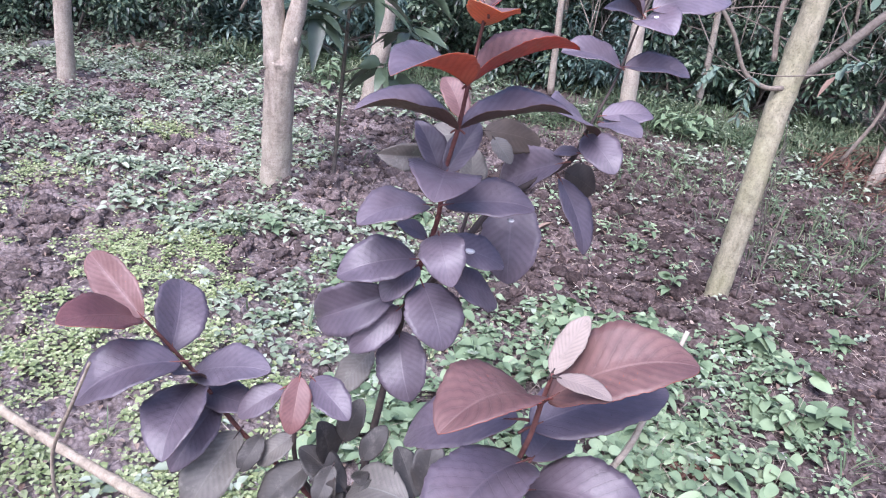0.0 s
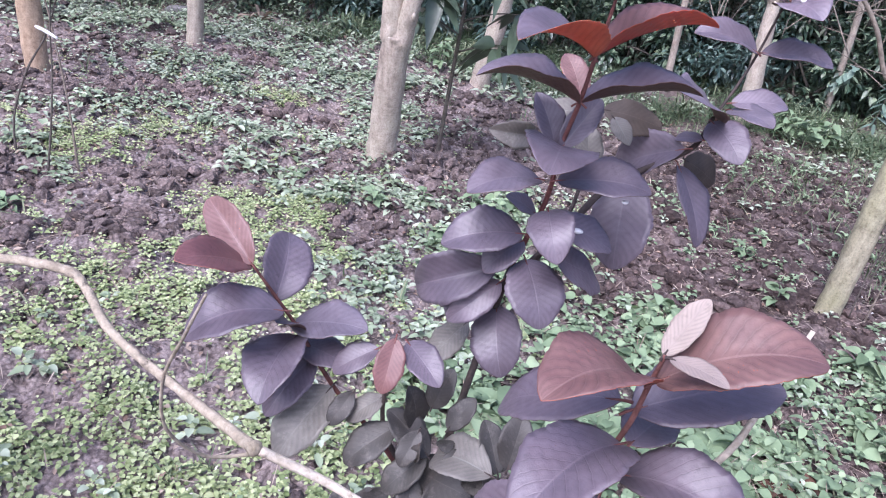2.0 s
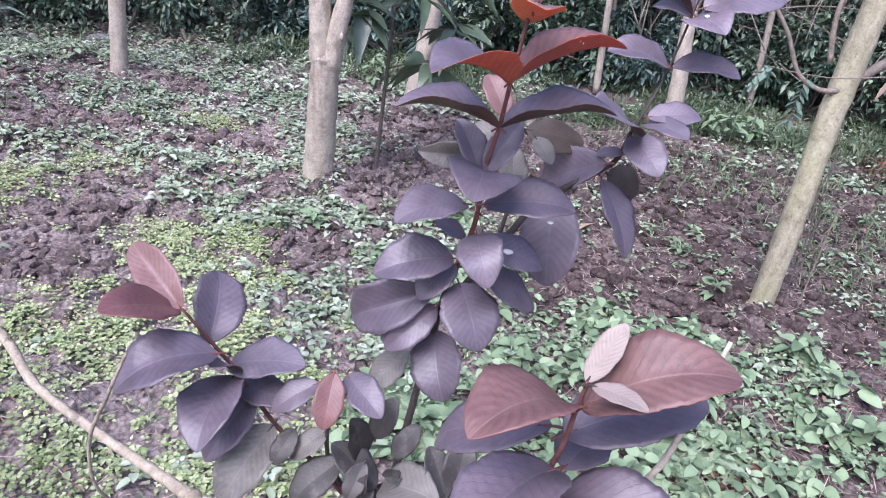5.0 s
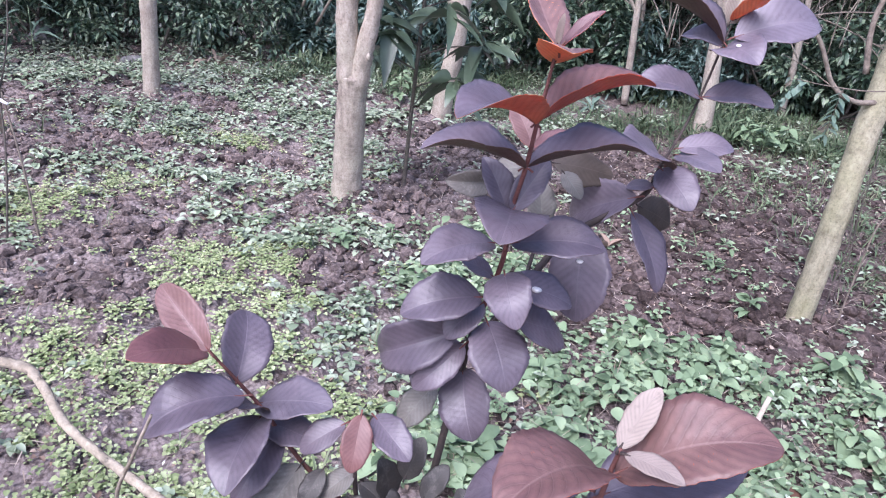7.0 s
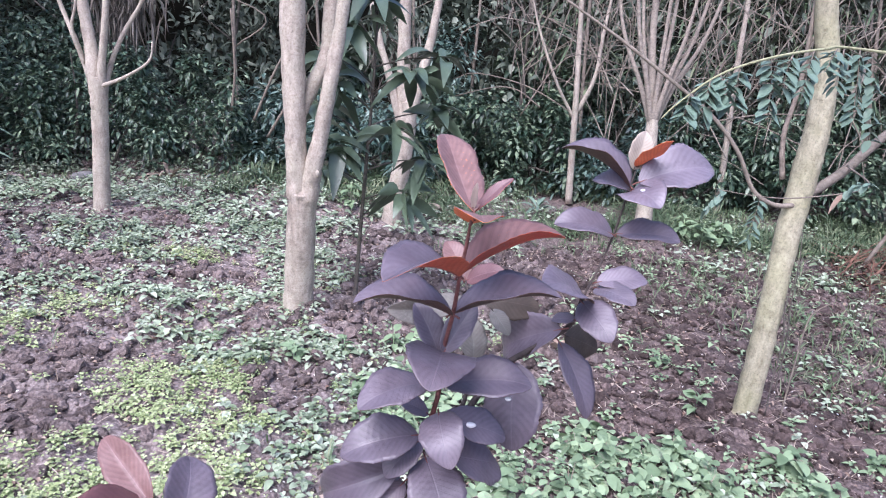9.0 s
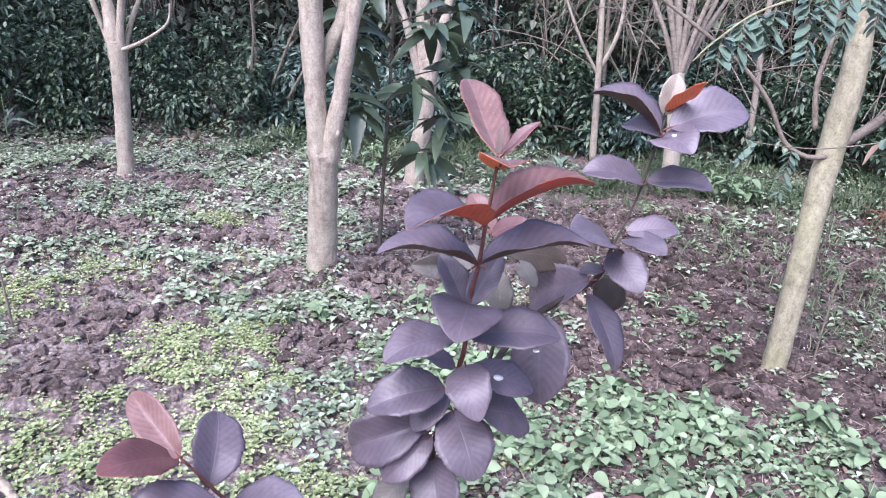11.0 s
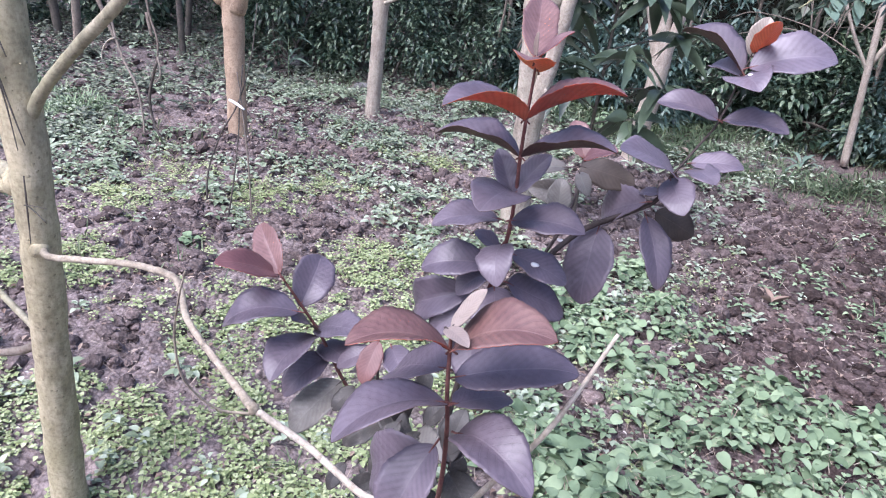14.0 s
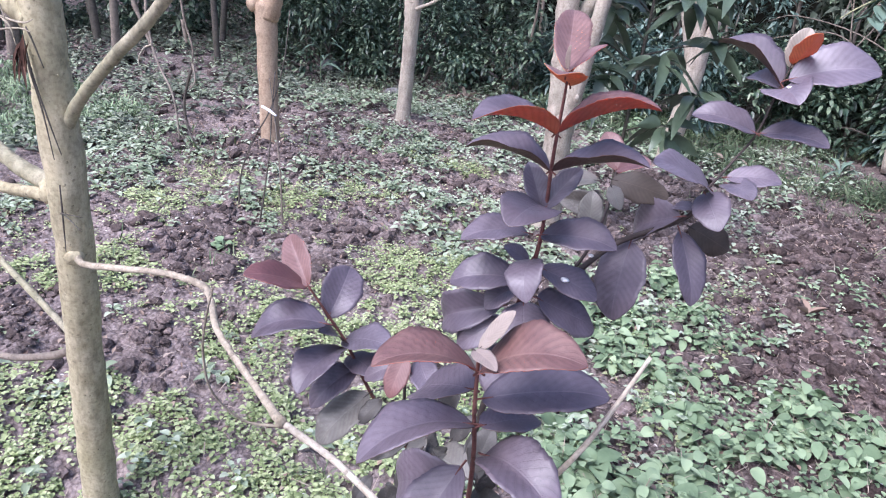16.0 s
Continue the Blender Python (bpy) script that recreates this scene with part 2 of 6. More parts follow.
GRASS = foliage_material("grass_blades", [(0.1, (0.06, 0.10, 0.045)), (0.5, (0.12, 0.175, 0.085)), (0.9, (0.24, 0.25, 0.15))])
# Darker herb tones: the shade beyond the orchard is put into the colour.
SHADY = foliage_material("shade_leaves", [(0.1, (0.05, 0.062, 0.043)), (0.5, (0.135, 0.16, 0.115)), (0.9, (0.31, 0.33, 0.25))], 0.5, 4.0)
# Wide tone range puts lit leaf highlights and black gaps into the leaf colour.
BUSH = foliage_material("shrub_leaves", [(0.1, (0.010, 0.018, 0.012)), (0.5, (0.050, 0.088, 0.054)), (0.9, (0.27, 0.335, 0.21))], 0.36, 5.0, 0.5)
BUSH_BLUE = foliage_material("bluish_shrub_leaves", [(0.1, (0.014, 0.030, 0.026)), (0.5, (0.06, 0.105, 0.085)), (0.9, (0.25, 0.33, 0.27))], 0.36, 5.0, 0.5)
THICKET = foliage_material("thicket_leaves", [(0.1, (0.020, 0.028, 0.020)), (0.5, (0.075, 0.095, 0.068)), (0.9, (0.26, 0.28, 0.21))], 0.5, 3.0)
FROND = foliage_material("dry_fronds", [(0.1, (0.06, 0.048, 0.039)), (0.5, (0.13, 0.11, 0.092)), (0.9, (0.29, 0.26, 0.225))], 0.8)
MANGO = foliage_material("mango_leaves", [(0.1, (0.045, 0.066, 0.040)), (0.5, (0.105, 0.145, 0.092)), (0.9, (0.25, 0.30, 0.20))], 0.30, 8.0, 0.6)
EDGE = foliage_material("strap_herbs", [(0.1, (0.035, 0.058, 0.028)), (0.5, (0.080, 0.118, 0.058)), (0.9, (0.20, 0.22, 0.13))])
LOCUST = foliage_material("pinnate_leaves", [(0.1, (0.085, 0.13, 0.092)), (0.5, (0.17, 0.24, 0.18)), (0.9, (0.30, 0.365, 0.28))], 0.5)
DEADLEAF = foliage_material("dead_leaves", [(0.1, (0.16, 0.10, 0.075)), (0.5, (0.30, 0.22, 0.17)), (0.9, (0.5, 0.42, 0.34))], 0.8)
STRAW = foliage_material("straw", [(0.1, (0.20, 0.15, 0.11)), (0.5, (0.36, 0.29, 0.23)), (0.9, (0.52, 0.45, 0.37))], 0.8)
PALECHIP = foliage_material("pale_chips", [(0.1, (0.45, 0.40, 0.36)), (0.5, (0.62, 0.58, 0.54)), (0.9, (0.75, 0.73, 0.70))], 0.8)
# Near-black tones: the thicket's deep shade put into the backdrop colour.
SHADE = foliage_material("thicket_shade", [(0.1, (0.004, 0.004, 0.003)), (0.5, (0.009, 0.009, 0.007)), (0.9, (0.018, 0.017, 0.013))], 1.0, 1.6, 0.05)
REDLITTER = foliage_material("red_brown_litter", [(0.1, (0.055, 0.028, 0.020)), (0.5, (0.13, 0.065, 0.045)), (0.9, (0.24, 0.14, 0.10))], 0.9)
def build_white(tree, shader):
    tree.links.new(ramp(tree, fractal(tree, 40), [(0.3, (0.66, 0.65, 0.64)), (0.7, (0.82, 0.81, 0.80))]), shader.inputs["Base Color"])
    shader.inputs["Roughness"].default_value = 0.45


WHITE = material("white_plastic", build_white)


def build_stone(tree, shader):
    tree.links.new(ramp(tree, fractal(tree, 14, 8, 0.7), [(0.35, (0.10, 0.095, 0.092)), (0.65, (0.24, 0.23, 0.225))]), shader.inputs["Base Color"])
    shader.inputs["Roughness"].default_value = 0.9
    bump(tree, shader, fractal(tree, 60, 6, 0.7), 0.6, 0.01)


STONE = material("grey_stone", build_stone)


# ---- building helpers ----
def mesh_object(name, verts, faces, mats, parent=None, label="", smooth=True, slots=None, uvs=None):
    me = bpy.data.meshes.new(name)
    me.from_pydata(verts, [], faces)
    for m in mats if isinstance(mats, (list, tuple)) else [mats]:
        me.materials.append(m)
    if slots is not None:
        me.polygons.foreach_set("material_index", slots)
    if smooth:
        me.polygons.foreach_set("use_smooth", [True] * len(me.polygons))
    if uvs is not None:
        layer = me.uv_layers.new(name="UVMap")
        loops = np.zeros(len(me.loops), dtype=np.int32)
        me.loops.foreach_get("vertex_index", loops)
        layer.data.foreach_set("uv", np.asarray(uvs, dtype=np.float32)[loops].ravel())
    me.update()
    ob = new(name, me)
    if parent is not None:
        ob.parent = parent
        ob.matrix_parent_inverse = Matrix.Translation(parent.location).inverted()
    if label:
        ob["label"] = label
    return ob


def thing(name, at, label, category, group="", kind=""):
    ob = new(name)
    ob.location = at
    ob.empty_display_size = 0.1
    return tagged(ob, label, category, group, kind)


def glide(points, n):
    """A smooth line through the points, with n steps between two of them."""
    p = [np.array(q, dtype=float) for q in points]
    p = [2 * p[0] - p[1]] + p + [2 * p[-1] - p[-2]]
    line = []
    for i in range(1, len(p) - 2):
        for s in np.arange(n) / n:
            a, b, c, d = p[i - 1:i + 3]
            line.append(0.5 * (2 * b + (c - a) * s + (2 * a - 5 * b + 4 * c - d) * s * s + (3 * b - a - 3 * c + d) * s ** 3))
    line.append(p[-2])
    return np.array(line)


def tube(points, radii, sides=10, n=6, rough=0.0, seed=0):
    """A round stem along points, tapered by radii, with an uneven skin; closed at both ends."""
    line = glide(points, n)
    rad = np.interp(np.linspace(0, 1, len(line)), np.linspace(0, 1, len(radii)), radii)
    tangent = np.gradient(line, axis=0)
    tangent /= np.linalg.norm(tangent, axis=1)[:, None] + 1e-12
    ref = np.array([0.31, 0.87, 0.11]) if abs(tangent[0] @ [0.31, 0.87, 0.11]) < 0.9 else np.array([1.0, 0, 0])
    verts, faces = [], []
    for i, (p, r, d) in enumerate(zip(line, rad, tangent)):
        ref = ref - d * (ref @ d)
        ref /= np.linalg.norm(ref)
        other = np.cross(d, ref)
        for j in range(sides):
            a = 2 * math.pi * j / sides
            out = ref * math.cos(a) + other * math.sin(a)
            k = 1.0
            if rough:
                q = Vector((p + out * r) * (2.2 / max(r, 0.004)) * 0.35 + seed)
                k += rough * noise.noise(q)
            verts.append(p + out * r * k)
    m = len(line)
    for i in range(m - 1):
        for j in range(sides):
            a, b = i * sides + j, i * sides + (j + 1) % sides
            faces.append((a, b, b + sides, a + sides))
    faces.append(tuple(range(sides))[::-1])
    faces.append(tuple(range((m - 1) * sides, m * sides)))
    return verts, faces


# ---- ground ----
def axis(lo, hi, step, far, grow):
    line = list(np.arange(lo, hi + 1e-6, step))
    s = step
    while line[-1] < far:
        s *= grow
        line.append(line[-1] + s)
    s, left = step, [lo]
    while left[-1] > -far:
        s *= grow
        left.append(left[-1] - s)
    return np.array(left[:0:-1] + line)


TABLES = {}


def lattice(x, y, freq, seed):
    """Smooth value noise on arrays."""
    if seed not in TABLES:
        TABLES[seed] = np.random.RandomState(seed).rand(256, 256)
    table = TABLES[seed]
    x, y = x * freq, y * freq
    i, j = np.floor(x).astype(int), np.floor(y).astype(int)
    u, v = x - i, y - j
    u, v = u * u * (3 - 2 * u), v * v * (3 - 2 * v)
    g = lambda a, b: table[a % 256, b % 256]
    return (g(i, j) * (1 - u) + g(i + 1, j) * u) * (1 - v) + (g(i, j + 1) * (1 - u) + g(i + 1, j + 1) * u) * v


def height(x, y):
    """The lie of the soil: hoed and lumpy, with low mounds round the trees."""
    x, y = np.asarray(x, dtype=float), np.asarray(y, dtype=float)
    near = np.exp(-((x / 12) ** 2 + ((y - 3) / 12) ** 2))
    h = 0.09 * (lattice(x, y, 0.7, 1) - 0.5) + 0.055 * (lattice(x, y, 2.3, 2) - 0.5)
    lump = lattice(x + 3.3, y, 6.0, 3)
    h += near * (0.085 * np.clip(lump - 0.55, 0, 1) + 0.045 * (lattice(x, y, 13, 4) - 0.5) + 0.026 * (lattice(x, y, 29, 5) - 0.5))
    h -= 0.13 * np.exp(-((x + 1.2) ** 2 + (y - 0.85) ** 2) / 0.16)
    for tx, ty, rise in ((-0.97, 3.60, 0.10), (1.29, 3.22, 0.005), (-0.80, 5.42, 0.07), (-3.02, 3.50, 0.03)):
        h += rise * np.exp(-((x - tx) ** 2 + (y - ty) ** 2) / 0.09)
    return h


gx = axis(-4.2, 3.0, 0.022, 400, 1.25)
gy = axis(0.7, 6.4, 0.022, 400, 1.25)
GX, GY = np.meshgrid(gx, gy)
GZ = height(GX, GY)
nx, ny = len(gx), len(gy)
gi = np.arange(nx * ny).reshape(ny, nx)
quads = np.stack([gi[:-1, :-1], gi[:-1, 1:], gi[1:, 1:], gi[1:, :-1]], -1).reshape(-1, 4)
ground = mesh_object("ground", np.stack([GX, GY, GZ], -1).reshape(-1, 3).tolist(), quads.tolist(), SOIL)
tagged(ground, "dark purplish-brown hoed orchard soil with crumbs and clods", "soil", kind="structure")


# ---- masses of small leaves ----
def leaf_mass(name, at, heading, tilt, length, width, mat, label, category, droop=0.25, cup=0.25, parent=None, roll=None, blunt=0.0, rows=2):
    """Many small pointed leaves as one mesh: arrays of places, headings, tilts and sizes. Each has a midrib fold and a drooping tip."""
    at, heading, tilt = np.asarray(at), np.asarray(heading), np.asarray(tilt)
    length, width = np.asarray(length), np.asarray(width)
    n = len(at)
    f = np.stack([np.cos(heading) * np.cos(tilt), np.sin(heading) * np.cos(tilt), np.sin(tilt)], 1)
    s = np.stack([-np.sin(heading), np.cos(heading), np.zeros(n)], 1)
    u = np.cross(f, s)
    if roll is not None:
        s, u = s * np.cos(roll)[:, None] + u * np.sin(roll)[:, None], u * np.cos(roll)[:, None] - s * np.sin(roll)[:, None]
    L, W = length[:, None], width[:, None]
    down = np.array([0, 0, -1.0])
    stations = np.linspace(0, 1, rows + 2)[1:-1]
    side = 0.5 * np.sin(np.pi * stations ** (0.85 if blunt else 0.80)) ** (0.6 if blunt else 0.85)
    pts = [at]
    for t, h in zip(stations, side):
        sink = down * L * droop * t * t
        pts += [at + f * L * (t - 0.02) + s * W * h + u * W * cup * h * 2 + sink, at + f * L * t + sink, at + f * L * (t - 0.02) - s * W * h + u * W * cup * h * 2 + sink]
    pts.append(at + f * L + down * L * droop)
    per = len(pts)
    verts = np.stack(pts, 1).reshape(-1, 3)
    base = (np.arange(n) * per)[:, None]
    four, three = [], []
    for k in range(rows - 1):
        a = 1 + 3 * k
        four += [base + np.array([[a, a + 1, a + 4, a + 3]]), base + np.array([[a + 1, a + 2, a + 5, a + 4]])]
    three = [base + np.array([[0, 2, 1]]), base + np.array([[0, 3, 2]]), base + np.array([[per - 4, per - 3, per - 1]]), base + np.array([[per - 3, per - 2, per - 1]])]
    four, three = np.concatenate(four).tolist(), np.concatenate(three).tolist()
    ob = mesh_object(name, verts.tolist(), four + three, mat, parent)
    if parent is None:
        tagged(ob, label, category, kind="stuff")
    elif label:
        ob["label"] = label
    return ob


def scatter(rng, n, lo, hi):
    return rng.uniform(lo[0], hi[0], n), rng.uniform(lo[1], hi[1], n)


def patch(x, y, blobs):
    """How strongly x, y lie within soft round blobs of (x, y, radius x, radius y)."""
    w = np.zeros_like(x)
    for bx, by, rx, ry in blobs:
        w = np.maximum(w, np.exp(-(((x - bx) / rx) ** 2 + ((y - by) / ry) ** 2) ** 1.5))
    return w


def low_plants(rng, x, y, per, spread, rise, inner=0.6):
    """Leaf places round plant centres: per leaves each, in whorls that rise."""
    n = len(x)
    k = np.repeat(np.arange(n), per)
    ang = rng.uniform(0, 2 * np.pi, n * per)
    r = spread * np.sqrt(rng.rand(n * per))
    px, py = x[k] + r * np.cos(ang) * inner, y[k] + r * np.sin(ang) * inner
    pz = height(px, py) + rise * (0.12 + rng.rand(n * per) * (1.0 - 0.5 * r / spread))
    return np.stack([px, py, pz], 1), ang + rng.normal(0, 0.4, n * per), rng.normal(0.12, 0.3, n * per)


# ---- trees ----
def tree(name, at, label, trunk, limbs, mat, group="orchard trees", limb_mat=None):
    """A young tree: a trunk line with radii, and limbs of (points, radii)."""
    t = thing(name, at, label, "tree", group)
    line, radii = list(trunk[0]), list(trunk[1])
    end = np.array(line[-1])
    ahead = (end - np.array(line[-2])) / np.linalg.norm(end - np.array(line[-2])) * radii[-1]
    line += [tuple(end + ahead * q) for q in (0.45, 0.8, 1.0)]
    radii += [radii[-1] * q for q in (0.88, 0.6, 0.25)]
    v, f = tube(line, radii, sides=20, n=9, rough=0.11, seed=at[0])
    mesh_object("trunk", v, f, mat, t)
    for i, (points, radii, *own) in enumerate(limbs):
        v, f = tube(points, radii, sides=12, n=8, rough=0.14, seed=i * 3.1 + at[0])
        mesh_object("limb", v, f, own[0] if own else limb_mat or mat, t)
    return t


def knot(parent, at, size, mat, seed):
    """A swollen ring of callus round a cut branch."""
    bm = bmesh.new()
    bmesh.ops.create_icosphere(bm, subdivisions=2, radius=1.0)
    for v in bm.verts:
        k = 1 + 0.25 * noise.noise(v.co * 2 + Vector((seed, 0, 0)))
        v.co = Vector((v.co.x * size[0], v.co.y * size[1], v.co.z * size[2])) * k + Vector(at)
    me = bpy.data.meshes.new("knot")
    bm.to_mesh(me)
    bm.free()
    me.materials.append(mat)
    me.polygons.foreach_set("use_smooth", [True] * len(me.polygons))
    ob = new("knot", me)
    ob.parent = parent
    ob.matrix_parent_inverse = Matrix.Translation(parent.location).inverted()
    return ob


fork_tree = tree("orchard_tree", (-0.97, 3.60, 0.0), "pale smooth-barked orchard tree forking low into upright limbs",
    ([(-0.985, 3.62, -0.06), (-0.975, 3.60, 0.15), (-0.96, 3.55, 0.48), (-0.945, 3.515, 0.70)], [0.092, 0.078, 0.074, 0.068]),
    [([(-0.956, 3.53, 0.56), (-0.967, 3.51, 0.72), (-0.974, 3.50, 0.86), (-0.984, 3.49, 1.02), (-0.996, 3.48, 1.22), (-1.012, 3.48, 1.60), (-1.06, 3.46, 2.3)], [0.045, 0.058, 0.054, 0.052, 0.053, 0.060, 0.045]),
     ([(-0.938, 3.52, 0.56), (-0.915, 3.505, 0.70), (-0.893, 3.49, 0.83), (-0.862, 3.49, 1.0), (-0.838, 3.48, 1.15), (-0.805, 3.48, 1.37), (-0.778, 3.48, 1.6), (-0.72, 3.48, 2.3)], [0.040, 0.051, 0.045, 0.038, 0.036, 0.035, 0.029, 0.02]),
     ([(-0.972, 3.52, 1.08), (-0.935, 3.56, 1.22), (-0.875, 3.60, 1.37), (-0.868, 3.62, 1.6), (-0.84, 3.64, 2.2)], [0.026, 0.036, 0.039, 0.034, 0.025])], BARK)
knot(fork_tree, (-0.862, 3.465, 0.83), (0.012, 0.016, 0.022), BARK, 1)

tree("orchard_tree", (-2.86, 4.95, 0.0), "pale straight orchard tree branching at head height",
    ([(-2.87, 4.95, -0.06), (-2.86, 4.95, 0.2), (-2.85, 4.95, 0.6), (-2.84, 4.95, 0.95)], [0.066, 0.058, 0.056, 0.058]),
    [([(-2.87, 4.95, 0.82), (-2.92, 4.96, 1.0), (-3.02, 4.98, 1.24), (-3.13, 5.0, 1.48), (-3.4, 5.0, 2.2)], [0.026, 0.020, 0.017, 0.015, 0.01]),
     ([(-2.845, 4.95, 0.75), (-2.87, 4.95, 1.02), (-2.90, 4.97, 1.2), (-2.96, 5.0, 1.48), (-3.1, 5.0, 2.4)], [0.055, 0.050, 0.043, 0.038, 0.02]),
     ([(-2.83, 4.94, 0.80), (-2.805, 4.93, 1.05), (-2.775, 4.92, 1.22), (-2.73, 4.9, 1.5), (-2.66, 4.9, 2.4)], [0.034, 0.028, 0.026, 0.022, 0.015]),
     ([(-2.82, 4.97, 0.88), (-2.765, 5.0, 1.1), (-2.68, 5.02, 1.3), (-2.54, 5.04, 1.54), (-2.3, 5.1, 2.1)], [0.024, 0.018, 0.016, 0.013, 0.009]),
     ([(-2.94, 4.96, 1.06), (-2.98, 4.9, 1.3), (-2.93, 4.88, 1.5), (-2.9, 4.86, 2.0)], [0.012, 0.010, 0.009, 0.006]),
     ([(-2.81, 4.93, 0.93), (-2.62, 4.88, 1.01), (-2.45, 4.85, 1.11), (-2.40, 4.85, 1.18), (-2.39, 4.85, 1.27)], [0.015, 0.011, 0.009, 0.008, 0.006])], BARK)

leaning_tree = tree("orchard_tree", (1.29, 3.22, 0.0), "greenish-barked orchard tree with a thin dark creeper on its trunk",
    ([(1.258, 3.215, -0.08), (1.268, 3.225, 0.10), (1.282, 3.26, 0.45), (1.30, 3.32, 0.85), (1.325, 3.36, 1.12), (1.335, 3.38, 1.32), (1.32, 3.40, 1.55), (1.265, 3.42, 1.80), (1.15, 3.45, 2.3)], [0.058, 0.053, 0.052, 0.052, 0.058, 0.052, 0.047, 0.045, 0.04]),
    [], BARK_MOSS)
for pts, rad in (([(1.29, 3.30, 0.97), (1.20, 3.29, 0.965), (1.10, 3.29, 1.02), (1.00, 3.29, 1.18), (0.86, 3.30, 1.32), (0.66, 3.30, 1.45), (0.45, 3.32, 1.58), (0.2, 3.34, 1.72)], [0.012, 0.0105, 0.0095, 0.009, 0.008, 0.0075, 0.007, 0.005]),
                 ([(1.33, 3.34, 1.0), (1.47, 3.36, 1.12), (1.62, 3.38, 1.30), (1.85, 3.4, 1.55), (2.1, 3.42, 1.9)], [0.024, 0.021, 0.019, 0.017, 0.012]),
                 ([(1.25, 3.40, 1.06), (1.22, 3.42, 1.25), (1.24, 3.43, 1.5), (1.22, 3.45, 2.0)], [0.013, 0.011, 0.010, 0.008])):
    v, f = tube(pts, rad, 9, 8, 0.14, pts[1][0])
    mesh_object("limb", v, f, LIMB_BROWN if pts[0][0] > 1.32 else TWIG, leaning_tree, "thin grey-brown side shoot")

tree("orchard_tree", (-0.80, 5.42, 0.0), "pale orchard tree with many upright stems",
    ([(-0.81, 5.42, -0.05), (-0.79, 5.42, 0.2), (-0.74, 5.4, 0.6), (-0.73, 5.4, 0.95)], [0.085, 0.072, 0.066, 0.07]),
    [([(-0.74, 5.4, 0.7), (-0.78, 5.4, 1.15), (-0.80, 5.4, 1.5), (-0.83, 5.4, 2.4)], [0.055, 0.05, 0.045, 0.03]),
     ([(-0.73, 5.4, 0.72), (-0.66, 5.4, 1.15), (-0.60, 5.42, 1.5), (-0.5, 5.45, 2.4)], [0.04, 0.036, 0.03, 0.02]),
     ([(-0.745, 5.4, 0.72), (-0.88, 5.38, 1.15), (-1.0, 5.38, 1.5), (-1.2, 5.4, 2.3)], [0.035, 0.028, 0.024, 0.016])], BARK)

knob_tree = tree("orchard_tree", (-3.07, 3.62, 0.0), "tan-barked pollarded orchard tree with a swollen head",
    ([(-3.06, 3.63, -0.06), (-3.07, 3.62, 0.15), (-3.08, 3.61, 0.5), (-3.08, 3.60, 0.95)], [0.070, 0.064, 0.065, 0.072]),
    [([(-3.09, 3.60, 0.9), (-3.14, 3.58, 1.05), (-3.16, 3.58, 1.3), (-3.2, 3.58, 2.2)], [0.06, 0.05, 0.045, 0.03]),
     ([(-3.06, 3.60, 0.9), (-3.00, 3.60, 1.08), (-2.99, 3.6, 1.35), (-2.95, 3.6, 2.2)], [0.066, 0.056, 0.05, 0.03])], BARK_TAN)
knot(knob_tree, (-3.15, 3.56, 0.98), (0.05, 0.05, 0.06), BARK_TAN, 5)

near_tree = tree("orchard_tree", (-1.19, 1.02, 0.0), "slim greenish-barked tree with pruned side branches close by",
    ([(-1.226, 0.985, -0.20), (-1.213, 0.98, -0.03), (-1.184, 0.965, 0.20), (-1.150, 0.95, 0.49), (-1.114, 0.936, 0.78), (-1.105, 0.93, 0.95), (-1.108, 0.93, 1.10), (-1.115, 0.93, 1.28), (-1.13, 0.93, 2.2)], [0.052, 0.048, 0.046, 0.043, 0.042, 0.042, 0.044, 0.040, 0.030]),
    [([(-1.125, 0.94, 1.02), (-1.04, 0.93, 1.13), (-0.92, 0.93, 1.24), (-0.74, 0.93, 1.385), (-0.55, 0.94, 1.6), (-0.4, 0.95, 2.0)], [0.016, 0.0135, 0.0125, 0.012, 0.011, 0.008]),
     ([(-1.14, 0.945, 0.925), (-1.23, 0.94, 0.925), (-1.32, 0.93, 0.95), (-1.42, 0.93, 0.99), (-1.7, 0.92, 1.15)], [0.027, 0.021, 0.019, 0.018, 0.016]),
     ([(-1.14, 0.93, 0.905), (-1.22, 0.91, 0.90), (-1.33, 0.89, 0.895), (-1.6, 0.87, 0.90)], [0.020, 0.0145, 0.0135, 0.012], BARK_GREEN),
     ([(-1.145, 0.95, 0.53), (-1.20, 0.945, 0.465), (-1.29, 0.93, 0.41), (-1.48, 0.90, 0.35), (-1.7, 0.88, 0.35)], [0.022, 0.0125, 0.011, 0.010, 0.008], TWIG),
     ([(-1.125, 0.925, 1.30), (-1.19, 0.91, 1.335), (-1.30, 0.90, 1.39), (-1.5, 0.88, 1.5)], [0.036, 0.030, 0.028, 0.025], BARK_GREEN),
     ([(-1.30, 1.05, 0.34), (-1.402, 1.05, 0.40), (-1.70, 1.05, 0.525), (-2.0, 1.05, 0.63)], [0.010, 0.010, 0.010, 0.008])], BARK_GREEN, limb_mat=BARK_MOSS)
knot(near_tree, (-1.155, 0.925, 0.915), (0.030, 0.028, 0.034), BARK_GREEN, 8)
knot(near_tree, (-1.085, 0.925, 1.035), (0.022, 0.024, 0.026), BARK_GREEN, 12)
knot(near_tree, (-1.150, 0.935, 0.525), (0.026, 0.024, 0.026), BARK_GREEN, 13)
knot(near_tree, (-1.125, 0.93, 1.29), (0.036, 0.034, 0.034), BARK_GREEN, 14)
